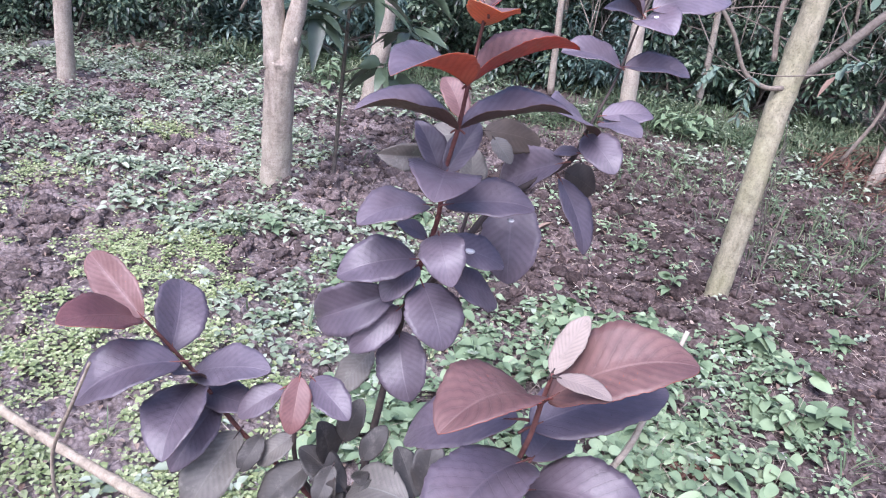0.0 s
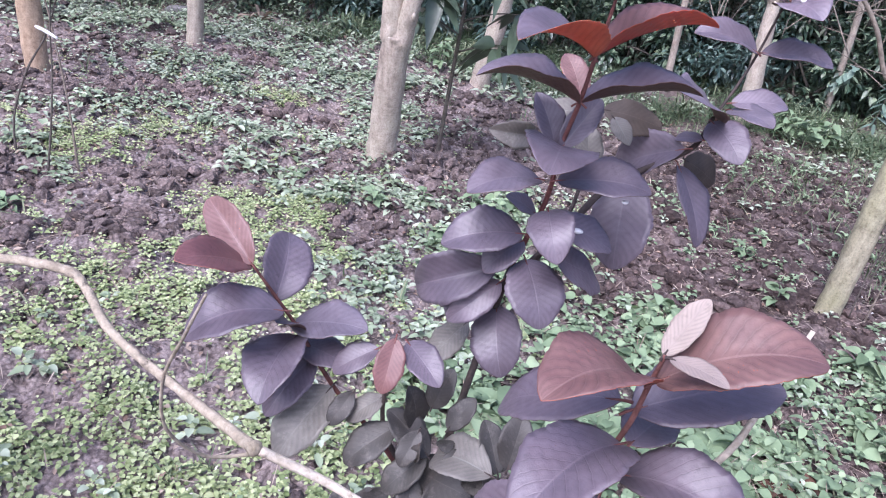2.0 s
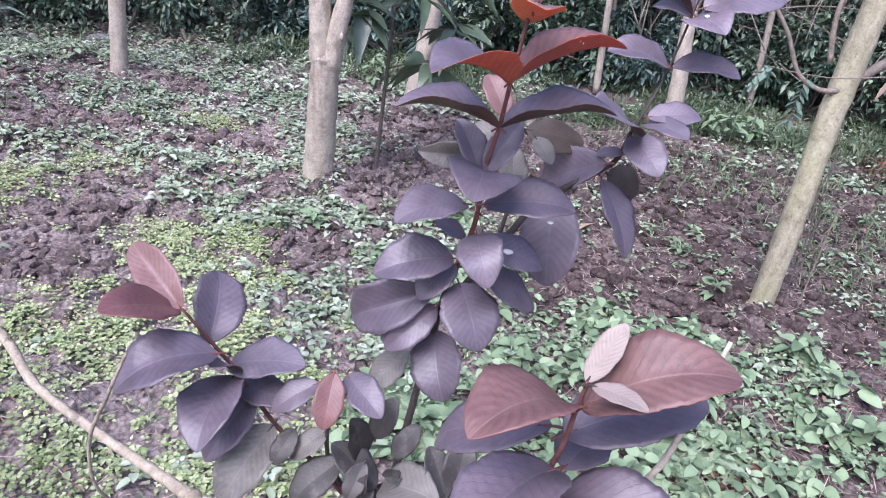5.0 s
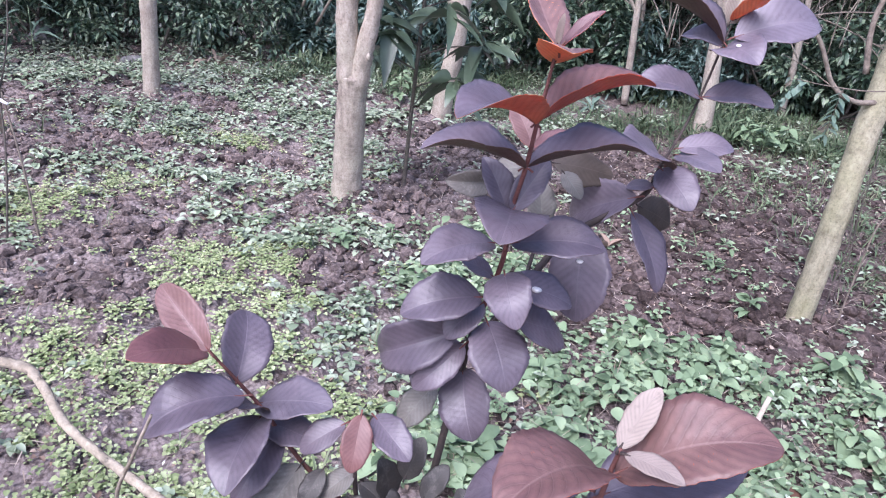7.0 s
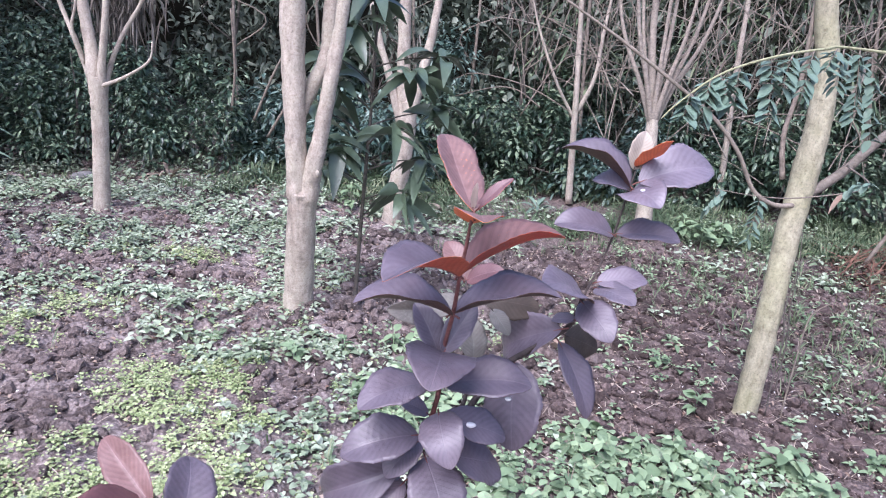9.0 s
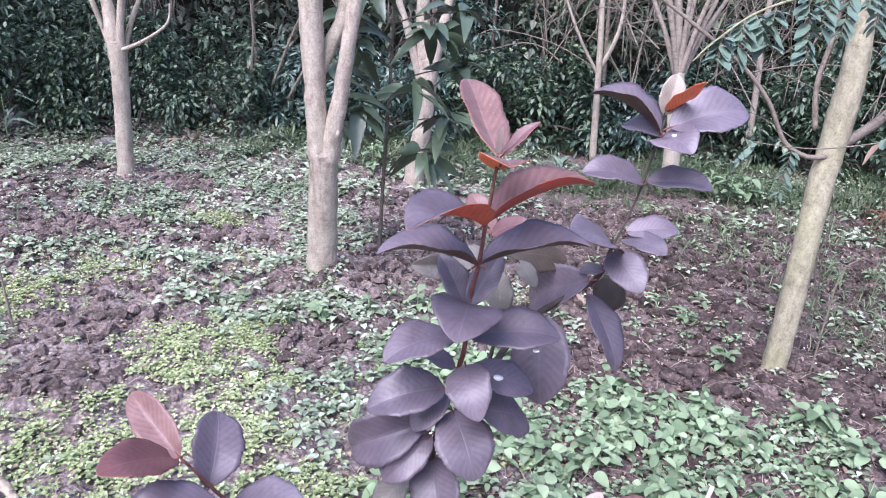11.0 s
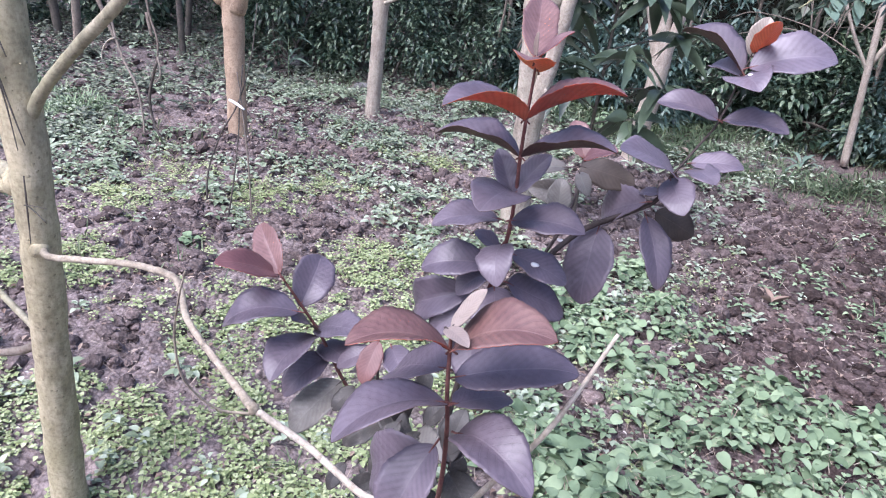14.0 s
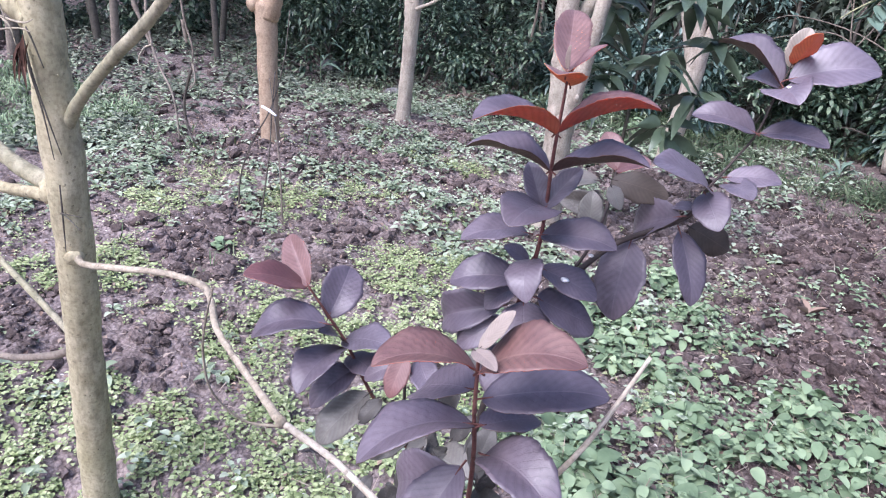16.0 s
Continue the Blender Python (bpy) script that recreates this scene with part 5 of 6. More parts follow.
for i, (x, y, sx, sy, sz, n, ll, m) in enumerate((
    (-4.7, 6.1, 0.9, 0.6, 1.3, 4600, 0.060, 0), (-3.7, 6.3, 0.8, 0.6, 1.0, 4400, 0.052, 0), (-2.9, 6.9, 0.7, 0.5, 0.9, 3000, 0.06, 0), (-2.2, 7.2, 0.8, 0.5, 0.75, 3200, 0.08, 1),
    (-1.4, 7.0, 0.8, 0.5, 0.8, 3200, 0.08, 1), (-0.5, 7.4, 0.8, 0.5, 0.9, 2800, 0.07, 0), (0.3, 7.6, 0.7, 0.5, 0.8, 2600, 0.07, 0), (1.1, 7.5, 0.7, 0.5, 0.75, 2400, 0.07, 1),
    (1.9, 7.6, 0.8, 0.5, 0.8, 2600, 0.07, 0), (2.8, 7.5, 0.8, 0.6, 0.95, 2800, 0.07, 0), (3.9, 7.0, 0.9, 0.7, 1.2, 2600, 0.08, 0), (-5.6, 7.2, 0.9, 0.8, 1.4, 3200, 0.07, 0), (-4.4, 7.4, 0.9, 0.6, 1.25, 3200, 0.07, 0),
    (-7.4, 6.2, 0.9, 0.7, 0.9, 2400, 0.08, 0), (-8.2, 4.8, 0.9, 0.8, 1.0, 2400, 0.08, 0), (-8.4, 3.2, 0.9, 0.9, 1.1, 2400, 0.08, 0), (-6.6, 7.6, 0.9, 0.7, 1.2, 2400, 0.08, 0),
    (-0.7, 8.3, 0.8, 0.5, 1.5, 2600, 0.08, 1), (-1.9, 8.4, 0.7, 0.5, 1.1, 2000, 0.09, 0), (0.5, 8.4, 0.8, 0.5, 1.5, 2400, 0.09, 0), (1.9, 8.5, 0.9, 0.5, 1.4, 2400, 0.09, 1), (3.2, 8.2, 0.9, 0.6, 1.5, 2400, 0.09, 0))):
    shrub((x, y, 0.0), (sx, sy, sz), n, ll, BUSH_BLUE if m else BUSH, blue_words if m else dark_words, 100 + i, 0.36 if m else 0.5)

# thicket deep behind the hedge
r = np.random.RandomState(77)
n = 40000
x = r.uniform(-11, 9, n)
y = r.uniform(8.0, 10.6, n)
z = r.uniform(0.05, 3.4, n) * (0.5 + 0.5 * lattice(x, y, 0.6, 61))
keep = lattice(x, z, 1.6, 62) > np.where((z > 0.8) & (x > -4.5) & (x < -2.0), 0.52, 0.36)
p = np.stack([x, y, z], 1)[keep]
n = len(p)
leaf_mass("far_thicket", p, r.uniform(0, 6.28, n), r.normal(-0.3, 0.6, n), r.uniform(0.07, 0.17, n), r.uniform(0.03, 0.08, n), THICKET, "dark tangled thicket behind the orchard", "thicket", 0.3, 0.2, None, r.normal(0, 0.5, n))

# unseen leaves added overhead to shade the thicket and the far left
m = 10500
p = np.stack([r.uniform(-13, 11, m), r.uniform(8.3, 12.5, m), r.uniform(2.9, 4.6, m)], 1)
p[7000:] = np.stack([r.uniform(-12, -4.4, 3500), r.uniform(3.2, 8.3, 3500), r.uniform(3.3, 4.6, 3500)], 1)
leaf_mass("thicket_roof", p, r.uniform(0, 6.28, m), r.normal(-0.3, 0.4, m), r.uniform(0.18, 0.36, m), r.uniform(0.08, 0.16, m), BUSH, "unseen leaf layer added to shade the thicket below", "thicket", 0.3, 0.2, None, r.normal(0, 0.4, m))

# dry brush and hanging fronds caught in the thicket
m = 2200
x, z = r.uniform(-1.6, 4.2, m), r.uniform(0.6, 2.2, m)
ok = lattice(x, z, 1.6, 66) > 0.42
p = np.stack([x, r.uniform(7.9, 9.0, m), z], 1)[ok]
m = len(p)
leaf_mass("dry_brush", p, r.uniform(0, 6.28, m), r.normal(-0.9, 0.5, m), r.uniform(0.15, 0.45, m), r.uniform(0.008, 0.022, m), FROND, "dry grey-brown fronds hanging in the thicket", "brush", 0.3, 0.2, None, None, 0.0, 3)
m = 900
p = np.stack([r.uniform(0.2, 4.2, m), r.uniform(7.5, 8.6, m), r.uniform(0.9, 2.3, m)], 1)
leaf_mass("strap_leaves", p, r.uniform(0, 6.28, m), r.normal(0.3, 0.5, m), r.uniform(0.18, 0.40, m), r.uniform(0.014, 0.030, m), EDGE, "long green strap leaves in the thicket", "thicket", 0.7, 0.2, None, None, 0.0, 4)

m = 520
p = np.stack([r.normal(-3.75, 0.16, m), r.normal(6.9, 0.12, m), r.uniform(1.25, 1.75, m)], 1)
leaf_mass("hanging_fronds", p, r.uniform(0, 6.28, m), r.normal(-1.25, 0.25, m), r.uniform(0.12, 0.34, m), r.uniform(0.008, 0.02, m), FROND, "bunch of pale grey dry fronds hanging down", "brush", 0.2, 0.2, None, None, 0.0, 3)

# thin bare stems and canes standing in the thicket
def cane(points, radii, mat, label, category="sapling", seed=0, name="bare_sapling", twigs=()):
    t = thing(name, points[0], label, category, "bare saplings")
    v, f = tube(points, radii, 8, 7, 0.1, seed)
    mesh_object("trunk", v, f, mat, t)
    for pts, rad in twigs:
        v, f = tube(pts, rad, 6, 5, 0.1, seed + 1)
        mesh_object("twig", v, f, mat, t)
    return t


tree("orchard_tree", (1.2, 6.06, 0.0), "mottled grey trunk topped by many upright bare shoots",
    ([(1.21, 6.06, -0.05), (1.20, 6.06, 0.3), (1.16, 6.06, 0.7), (1.14, 6.06, 0.95)], [0.08, 0.066, 0.056, 0.044]),
    [([(1.14, 6.06, 0.9), (1.10 + dx * 0.4, 6.06 + dy * 0.5, 1.25), (1.05 + dx, 6.06 + dy, 1.7), (1.0 + 1.6 * dx, 6.06 + dy * 1.5, 2.6)], [0.024 + 0.012 * (abs(dx) < 0.05), 0.019 + 0.012 * (abs(dx) < 0.05), 0.014 + 0.012 * (abs(dx) < 0.05), 0.008]) for dx, dy in ((-0.26, 0.1), (-0.16, -0.1), (-0.09, 0.14), (-0.02, 0.08), (0.06, -0.05), (0.13, 0.1), (0.22, -0.08), (0.31, 0.0), (0.42, 0.12))], BARK, limb_mat=SHOOT)
cane([(0.66, 7.0, 0.0), (0.62, 6.95, 0.5), (0.58, 6.9, 1.0), (0.52, 6.9, 1.7), (0.45, 6.9, 2.6)], [0.036, 0.032, 0.028, 0.022, 0.015], BARK, "grey forked sapling at the thicket edge", seed=3,
     twigs=[([(0.60, 6.93, 0.85), (0.72, 6.9, 1.2), (0.74, 6.9, 1.6), (0.8, 6.9, 2.4)], [0.024, 0.02, 0.016, 0.01]), ([(0.60, 6.93, 0.8), (0.4, 6.85, 1.1), (0.2, 6.8, 1.5), (0.05, 6.8, 1.9)], [0.018, 0.014, 0.012, 0.008])])
cane([(2.1, 7.2, 0.0), (2.06, 7.15, 0.6), (2.0, 7.1, 1.2), (1.95, 7.1, 2.4)], [0.034, 0.030, 0.026, 0.018], BARK, "grey bare sapling at the thicket edge", seed=4)
for i in range(16):
    x0 = -5.6 + 0.66 * i + r.uniform(-0.25, 0.25)
    y0 = 7.7 + r.uniform(-0.3, 0.9)
    lean = r.uniform(-0.45, 0.45)
    cane([(x0, y0, 0.0), (x0 + lean * 0.3, y0, 0.7), (x0 + lean * 0.6, y0, 1.5), (x0 + lean, y0 + 0.1, 3.0)], [0.022, 0.02, 0.017, 0.012], TWIG if i % 3 else BARK_DARK, "thin bare cane rising from the thicket", seed=i,
         twigs=[([(x0 + lean * 0.45, y0, 1.1), (x0 + lean * 0.5 + r.uniform(-0.5, 0.5), y0 - 0.1, 1.45), (x0 + lean + r.uniform(-0.9, 0.9), y0 - 0.2, 1.75)], [0.009, 0.007, 0.004])])
for bush, (bx, by, low, high) in enumerate(((0.75, 7.0, 0.75, 1.7), (1.4, 6.8, 0.6, 1.8), (2.1, 6.9, 0.5, 1.9), (3.0, 6.6, 0.4, 1.8))):
    tangle = thing("bramble", (bx, by, 0.0), "tangle of thin bare grey twigs in the thicket", "brush", "brambles")
    for i in range(46):
        x0, y0, z0 = bx + r.uniform(-0.7, 0.7), by + r.uniform(-0.5, 0.9), r.uniform(low, high)
        span, a = r.uniform(0.35, 1.3), r.choice([r.uniform(0.0, 3.14), r.normal(1.45, 0.35)])
        dx, dz, bow = span * math.cos(a), span * math.sin(a), r.normal(0, 0.10) * span
        w = r.uniform(0.003, 0.0075)
        v, f = tube([(x0, y0, z0), (x0 + dx * 0.35 + bow * 0.5, y0 + 0.05, z0 + dz * 0.35 + abs(bow)), (x0 + dx * 0.7 + bow, y0 + 0.02, z0 + dz * 0.7 + abs(bow)), (x0 + dx, y0, z0 + dz)], [w, w * 0.85, w * 0.65, w * 0.35], 5, 4, 0.1, i)
        mesh_object("twig", v, f, TWIG if i % 5 else SHOOT, tangle)
for pts in ([(-2.55, 6.6, 0.6), (-2.5, 6.55, 1.0), (-2.52, 6.5, 1.5)], [(-2.3, 6.5, 0.55), (-2.1, 6.45, 1.0), (-1.9, 6.4, 1.35)], [(-2.1, 6.3, 0.45), (-1.85, 6.25, 0.85), (-1.6, 6.2, 1.05), (-1.55, 6.2, 1.25)]):
    cane(pts, [0.013, 0.011, 0.008], TWIG, "pale bare stick leaning in the hedge", seed=len(pts))

# backdrop wall that closes the thicket, coloured near black for its deep shade
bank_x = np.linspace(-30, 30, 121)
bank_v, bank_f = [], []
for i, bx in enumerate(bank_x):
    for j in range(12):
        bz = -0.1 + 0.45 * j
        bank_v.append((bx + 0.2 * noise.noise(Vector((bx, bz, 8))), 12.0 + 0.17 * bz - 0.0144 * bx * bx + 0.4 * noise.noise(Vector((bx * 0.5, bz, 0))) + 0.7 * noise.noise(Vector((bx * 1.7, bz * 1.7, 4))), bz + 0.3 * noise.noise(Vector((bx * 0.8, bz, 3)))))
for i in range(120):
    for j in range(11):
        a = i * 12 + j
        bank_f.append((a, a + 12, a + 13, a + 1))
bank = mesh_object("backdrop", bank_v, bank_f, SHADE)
tagged(bank, "near-black wall with the thicket's shade in its colour", "backdrop", kind="structure")


# ---- mango-like sapling ----
sapling = thing("mango_sapling", (-0.74, 3.93, 0.0), "thin dark mango sapling with whorls of long drooping leaves", "sapling")
v, f = tube([(-0.74, 3.93, -0.03), (-0.73, 3.92, 0.4), (-0.715, 3.9, 0.8), (-0.705, 3.9, 1.1), (-0.70, 3.9, 1.35), (-0.70, 3.9, 1.6)], [0.013, 0.011, 0.010, 0.009, 0.007, 0.005], 7, 6, 0.1)
mesh_object("trunk", v, f, BARK_DARK, sapling)
for i, (z, dx, dy, dz) in enumerate(((0.62, 0.22, -0.06, 0.06), (0.70, -0.24, 0.0, 0.06), (0.78, 0.30, 0.05, 0.08), (0.82, -0.14, -0.12, 0.10), (0.92, 0.16, -0.14, 0.12), (0.95, -0.30, 0.05, 0.12), (1.02, 0.36, 0.08, 0.10),
                                       (1.10, -0.18, -0.06, 0.14), (1.18, 0.22, -0.08, 0.14), (1.24, -0.26, 0.08, 0.12), (1.32, 0.34, 0.0, 0.08), (1.42, -0.08, -0.08, 0.12), (1.58, 0.0, 0.0, 0.08))):
    b = np.array([-0.71, 3.9, z])
    e = b + np.array([dx, dy, dz])
    v, f = tube([b, (b + e) / 2 + np.array([0, 0, 0.02]), e], [0.005, 0.004, 0.003], 6, 4)
    limb = mesh_object("twig", v, f, BARK_DARK, sapling)
    rr = np.random.RandomState(i + 300)
    m = 11
    for j in range(m):
        leaf_mass("leaf", (e + rr.normal(0, 0.02, 3))[None], [6.283 * j / m + rr.normal(0, 0.25)], [rr.uniform(-0.6, 0.55)], [rr.uniform(0.15, 0.27)], [rr.uniform(0.055, 0.090)], MANGO, "", "", rr.uniform(0.3, 0.75), 0.22, limb, np.array([rr.normal(0, 0.55)]), 0.0, 5)


# ---- small plants and bits that stand out ----
def pinnate(parent, base, tip, pairs, size, mat, sag, r, width=0.5):
    """A compound leaf: a thin stalk with pairs of oval leaflets."""
    b, t = np.array(base), np.array(tip)
    mid = (b + t) / 2 + np.array([0, 0, sag])
    v, f = tube([b, mid, t], [0.0016, 0.0013, 0.0008], 5, 6)
    stalk = mesh_object("leaf_stalk", v, f, TWIG, parent)
    line = glide([b, mid, t], pairs)
    at, hd, tl = [], [], []
    d = t - b
    heading = math.atan2(d[1], d[0])
    for i, p in enumerate(line[1:]):
        for side in (-1, 1):
            at.append(p)
            hd.append(heading + side * (1.1 + r.normal(0, 0.15)))
            tl.append(r.normal(-0.6, 0.35))
    for a, h, t0 in zip(at, hd, tl):
        q = size * r.uniform(0.8, 1.15)
        leaf_mass("leaflet", [a], [h], [t0], [q], [q * width * r.uniform(0.85, 1.1)], mat, "", "", 0.15, 0.12, stalk, None, 1.0, 4)
    return stalk


r = np.random.RandomState(5)
spray = thing("leafy_spray", (1.85, 3.40, 1.55), "drooping spray of blue-green pinnate leaves", "branch")
v, f = tube([(1.85, 3.4, 1.55), (1.5, 2.45, 1.6), (0.829, 1.95, 1.622), (0.677, 1.78, 1.614), (0.523, 1.62, 1.589), (0.403, 1.5, 1.553), (0.322, 1.42, 1.501), (0.294, 1.39, 1.477)], [0.005, 0.0042, 0.0034, 0.003, 0.0025, 0.002, 0.0015, 0.001], 6, 7)
mesh_object("twig", v, f, GREENTWIG, spray, "thin yellow-green twig")
for b, t in [((0.642, 1.74, 1.608), (0.608, 1.66, 1.529)), ((0.523, 1.62, 1.589), (0.521, 1.56, 1.485)), ((0.581, 1.68, 1.599), (0.555, 1.62, 1.537)), ((0.45, 1.55, 1.567), (0.435, 1.5, 1.506)), ((0.403, 1.5, 1.553), (0.417, 1.46, 1.506)), ((0.384, 1.48, 1.542), (0.372, 1.44, 1.492)), ((0.346, 1.44, 1.519), (0.335, 1.41, 1.483)), ((0.748, 1.86, 1.618), (0.716, 1.78, 1.542)), ((0.811, 1.93, 1.621), (0.795, 1.84, 1.474)), ((0.859, 1.98, 1.623), (0.861, 1.88, 1.426)), ((0.722, 1.83, 1.616), (0.683, 1.76, 1.574))]:
    pinnate(spray, b, t, 6 if b[2] - t[2] > 0.09 else 4, 0.031, LOCUST, 0.006, r, 0.72)
low_spray = thing("leafy_spray", (1.42, 3.05, 1.16), "thin twig with a few small pale leaflets", "branch")
v, f = tube([(1.47, 3.32, 1.16), (1.40, 2.95, 1.14), (1.12, 2.85, 1.09), (0.94, 2.8, 1.09), (0.80, 2.8, 1.10)], [0.004, 0.003, 0.0026, 0.002, 0.0012], 5, 6)
twig = mesh_object("twig", v, f, TWIG, low_spray)
for b, t in (((0.97, 2.8, 1.09), (0.955, 2.78, 0.93)), ((0.85, 2.8, 1.10), (0.785, 2.8, 1.02)), ((1.30, 2.9, 1.12), (1.33, 2.8, 1.18))):
    pinnate(low_spray, b, t, 4, 0.042, LOCUST, 0.01, r, 0.5)
leaf_mass("dead_leaf", [(1.46, 3.25, 1.06)], [3.6], [-0.9], [0.11], [0.03], DEADLEAF, "", "", 0.1, 0.3, low_spray)

# dark creeper on the leaning trunk
for pts in ([(1.335, 3.165, 0.02), (1.33, 3.17, 0.2), (1.345, 3.20, 0.38), (1.325, 3.215, 0.52), (1.35, 3.25, 0.70), (1.34, 3.27, 0.86)], [(1.36, 3.19, 0.15), (1.365, 3.21, 0.35), (1.35, 3.23, 0.55), (1.365, 3.27, 0.75)]):
    v, f = tube(pts, [0.003, 0.0035, 0.003, 0.002], 5, 6, 0.2)
    mesh_object("creeper", v, f, BARK_DARK, leaning_tree, "thin dark creeper")
v, f = tube([(1.40, 3.16, 0.0), (1.41, 3.18, 0.28), (1.43, 3.2, 0.50), (1.50, 3.2, 0.58)], [0.004, 0.004, 0.0035, 0.002], 5, 5, 0.1)
tagged(mesh_object("twig", v, f, TWIG), "thin pale twig standing beside a trunk", "twig")

# dry strings of bark and vine on the near tree
for pts in ([(-1.115, 0.884, 1.273), (-1.107, 0.884, 1.205), (-1.085, 0.886, 1.121), (-1.066, 0.886, 1.02)], [(-1.115, 0.884, 1.268), (-1.098, 0.884, 1.19), (-1.066, 0.886, 1.10), (-1.044, 0.89, 1.035)],
            [(-1.062, 0.888, 0.964), (-1.068, 0.889, 0.885), (-1.075, 0.890, 0.80)], [(-1.100, 0.884, 1.29), (-1.078, 0.880, 1.27), (-1.058, 0.885, 1.215)]):
    v, f = tube(pts, [0.0016, 0.0022, 0.0018, 0.0011], 5, 6, 0.2)
    mesh_object("vine_string", v, f, BARK_DARK, near_tree, "dry dark vine string")
for pts in ([(-1.075, 0.888, 0.893), (-1.04, 0.880, 0.905), (-0.985, 0.882, 0.912)], [(-1.06, 0.884, 0.90), (-1.02, 0.878, 0.895), (-0.99, 0.88, 0.878)]):
    v, f = tube(pts, [0.0015, 0.0012, 0.0007], 5, 5)
    mesh_object("vine_string", v, f, BARK_DARK, near_tree, "dry dark vine string")
for pts in ([(-1.42, 0.87, 1.235), (-1.28, 0.87, 1.256), (-1.19, 0.868, 1.272), (-1.107, 0.872, 1.287), (-1.07, 0.875, 1.285)], [(-1.21, 0.868, 1.36), (-1.18, 0.866, 1.315), (-1.13, 0.868, 1.29), (-1.12, 0.872, 1.25)], [(-1.15, 0.87, 1.40), (-1.155, 0.868, 1.34), (-1.14, 0.868, 1.30)], [(-1.24, 0.872, 1.33), (-1.17, 0.87, 1.305), (-1.09, 0.872, 1.30), (-1.06, 0.876, 1.31)]):
    v, f = tube(pts, [0.0030, 0.0026, 0.0022, 0.0012], 6, 6, 0.25)
    mesh_object("dry_tendril", v, f, RODWOOD, near_tree, "pale dry tendril wound on the trunk")
rr = np.random.RandomState(12)
m = 14
leaf_mass("dead_foliage", np.array([-1.095, 0.872, 1.26]) + rr.normal(0, 1, (m, 3)) * [0.008, 0.003, 0.014], rr.uniform(3, 6.3, m), rr.uniform(-1.5, -1.0, m), rr.uniform(0.03, 0.06, m), rr.uniform(0.006, 0.012, m), REDLITTER, "curled dry brown leaf bits", "", 0.3, 0.5, near_tree)
rr = np.random.RandomState(14)
for i in range(60):
    a, z = rr.uniform(3.4, 6.2), rr.uniform(0.15, 1.2)
    cx, cy = np.interp(z, [0.2, 0.49, 0.78, 1.1], [-1.184, -1.150, -1.114, -1.108]), np.interp(z, [0.2, 0.49, 0.78, 1.1], [0.965, 0.95, 0.936, 0.93])
    v, f = tube([(cx + 0.038 * math.cos(a), cy + 0.038 * math.sin(a), z), (cx + 0.0432 * math.cos(a), cy + 0.0432 * math.sin(a), z + 0.001)], [0.0026, 0.0012], 6, 2)
    mesh_object("bark_bump", v, f, BARK_GREEN, near_tree)

# two thin sticks tied with a white strip
tied = thing("garden_stakes", (-2.28, 2.66, 0.0), "two thin dark sticks tied together with a white strip", "stake")
for pts in ([(-2.38, 2.66, -0.03), (-2.39, 2.68, 0.2), (-2.33, 2.72, 0.42), (-2.235, 2.75, 0.60), (-2.17, 2.78, 0.85), (-2.15, 2.8, 1.1)], [(-2.20, 2.62, -0.03), (-2.19, 2.66, 0.2), (-2.20, 2.71, 0.42), (-2.215, 2.74, 0.60), (-2.20, 2.75, 0.80)], [(-2.10, 2.70, -0.03), (-2.14, 2.72, 0.3), (-2.205, 2.745, 0.60), (-2.24, 2.75, 0.76)]):
    v, f = tube(pts, [0.006, 0.005, 0.004, 0.003], 6, 6, 0.15)
    mesh_object("stick", v, f, BARK_DARK if pts[0][0] < -2.15 else TWIG, tied)
v, f = tube([(-2.27, 2.725, 0.615), (-2.22, 2.73, 0.60), (-2.17, 2.725, 0.585)], [0.006, 0.008, 0.005], 8, 4, 0.3)
mesh_object("strip", v, f, WHITE, tied, "white plastic strip")

# hanging dry vines and curled dead stems further off
vines = thing("dry_vines", (-3.6, 3.25, 0.0), "dry hanging vines and curled dead stems", "vine")
for pts, rad, mt in (([(-4.07, 3.2, 1.5), (-3.89, 3.2, 0.98), (-3.80, 3.2, 0.80), (-3.71, 3.2, 0.645)], 0.017, TWIG), ([(-3.9, 3.22, 1.5), (-3.76, 3.21, 1.0), (-3.74, 3.2, 0.82), (-3.70, 3.2, 0.64)], 0.011, SHOOT),
                     ([(-3.71, 3.2, 0.66), (-3.64, 3.2, 0.52), (-3.54, 3.2, 0.378), (-3.50, 3.2, 0.20), (-3.497, 3.2, 0.02)], 0.0085, SHOOT), ([(-3.70, 3.19, 0.66), (-3.76, 3.18, 0.63), (-3.82, 3.18, 0.56), (-3.83, 3.18, 0.50)], 0.006, PEELED),
                     ([(-3.52, 3.2, 1.5), (-3.42, 3.2, 1.04), (-3.38, 3.2, 0.85), (-3.32, 3.2, 0.68), (-3.36, 3.2, 0.50)], 0.008, TWIG), ([(-3.345, 3.2, 0.56), (-3.40, 3.2, 0.42), (-3.425, 3.2, 0.30), (-3.39, 3.2, 0.15), (-3.29, 3.2, 0.01)], 0.011, BARK_DARK),
                     ([(-3.33, 3.2, 0.60), (-3.30, 3.19, 0.50), (-3.35, 3.18, 0.43)], 0.006, SHOOT), ([(-3.40, 3.2, 0.86), (-3.385, 3.2, 0.78), (-3.37, 3.2, 0.72)], 0.014, TWIG)):
    v, f = tube(pts, [rad, rad * 0.9, rad * 0.6], 6, 6, 0.2)
    mesh_object("vine", v, f, mt, vines)

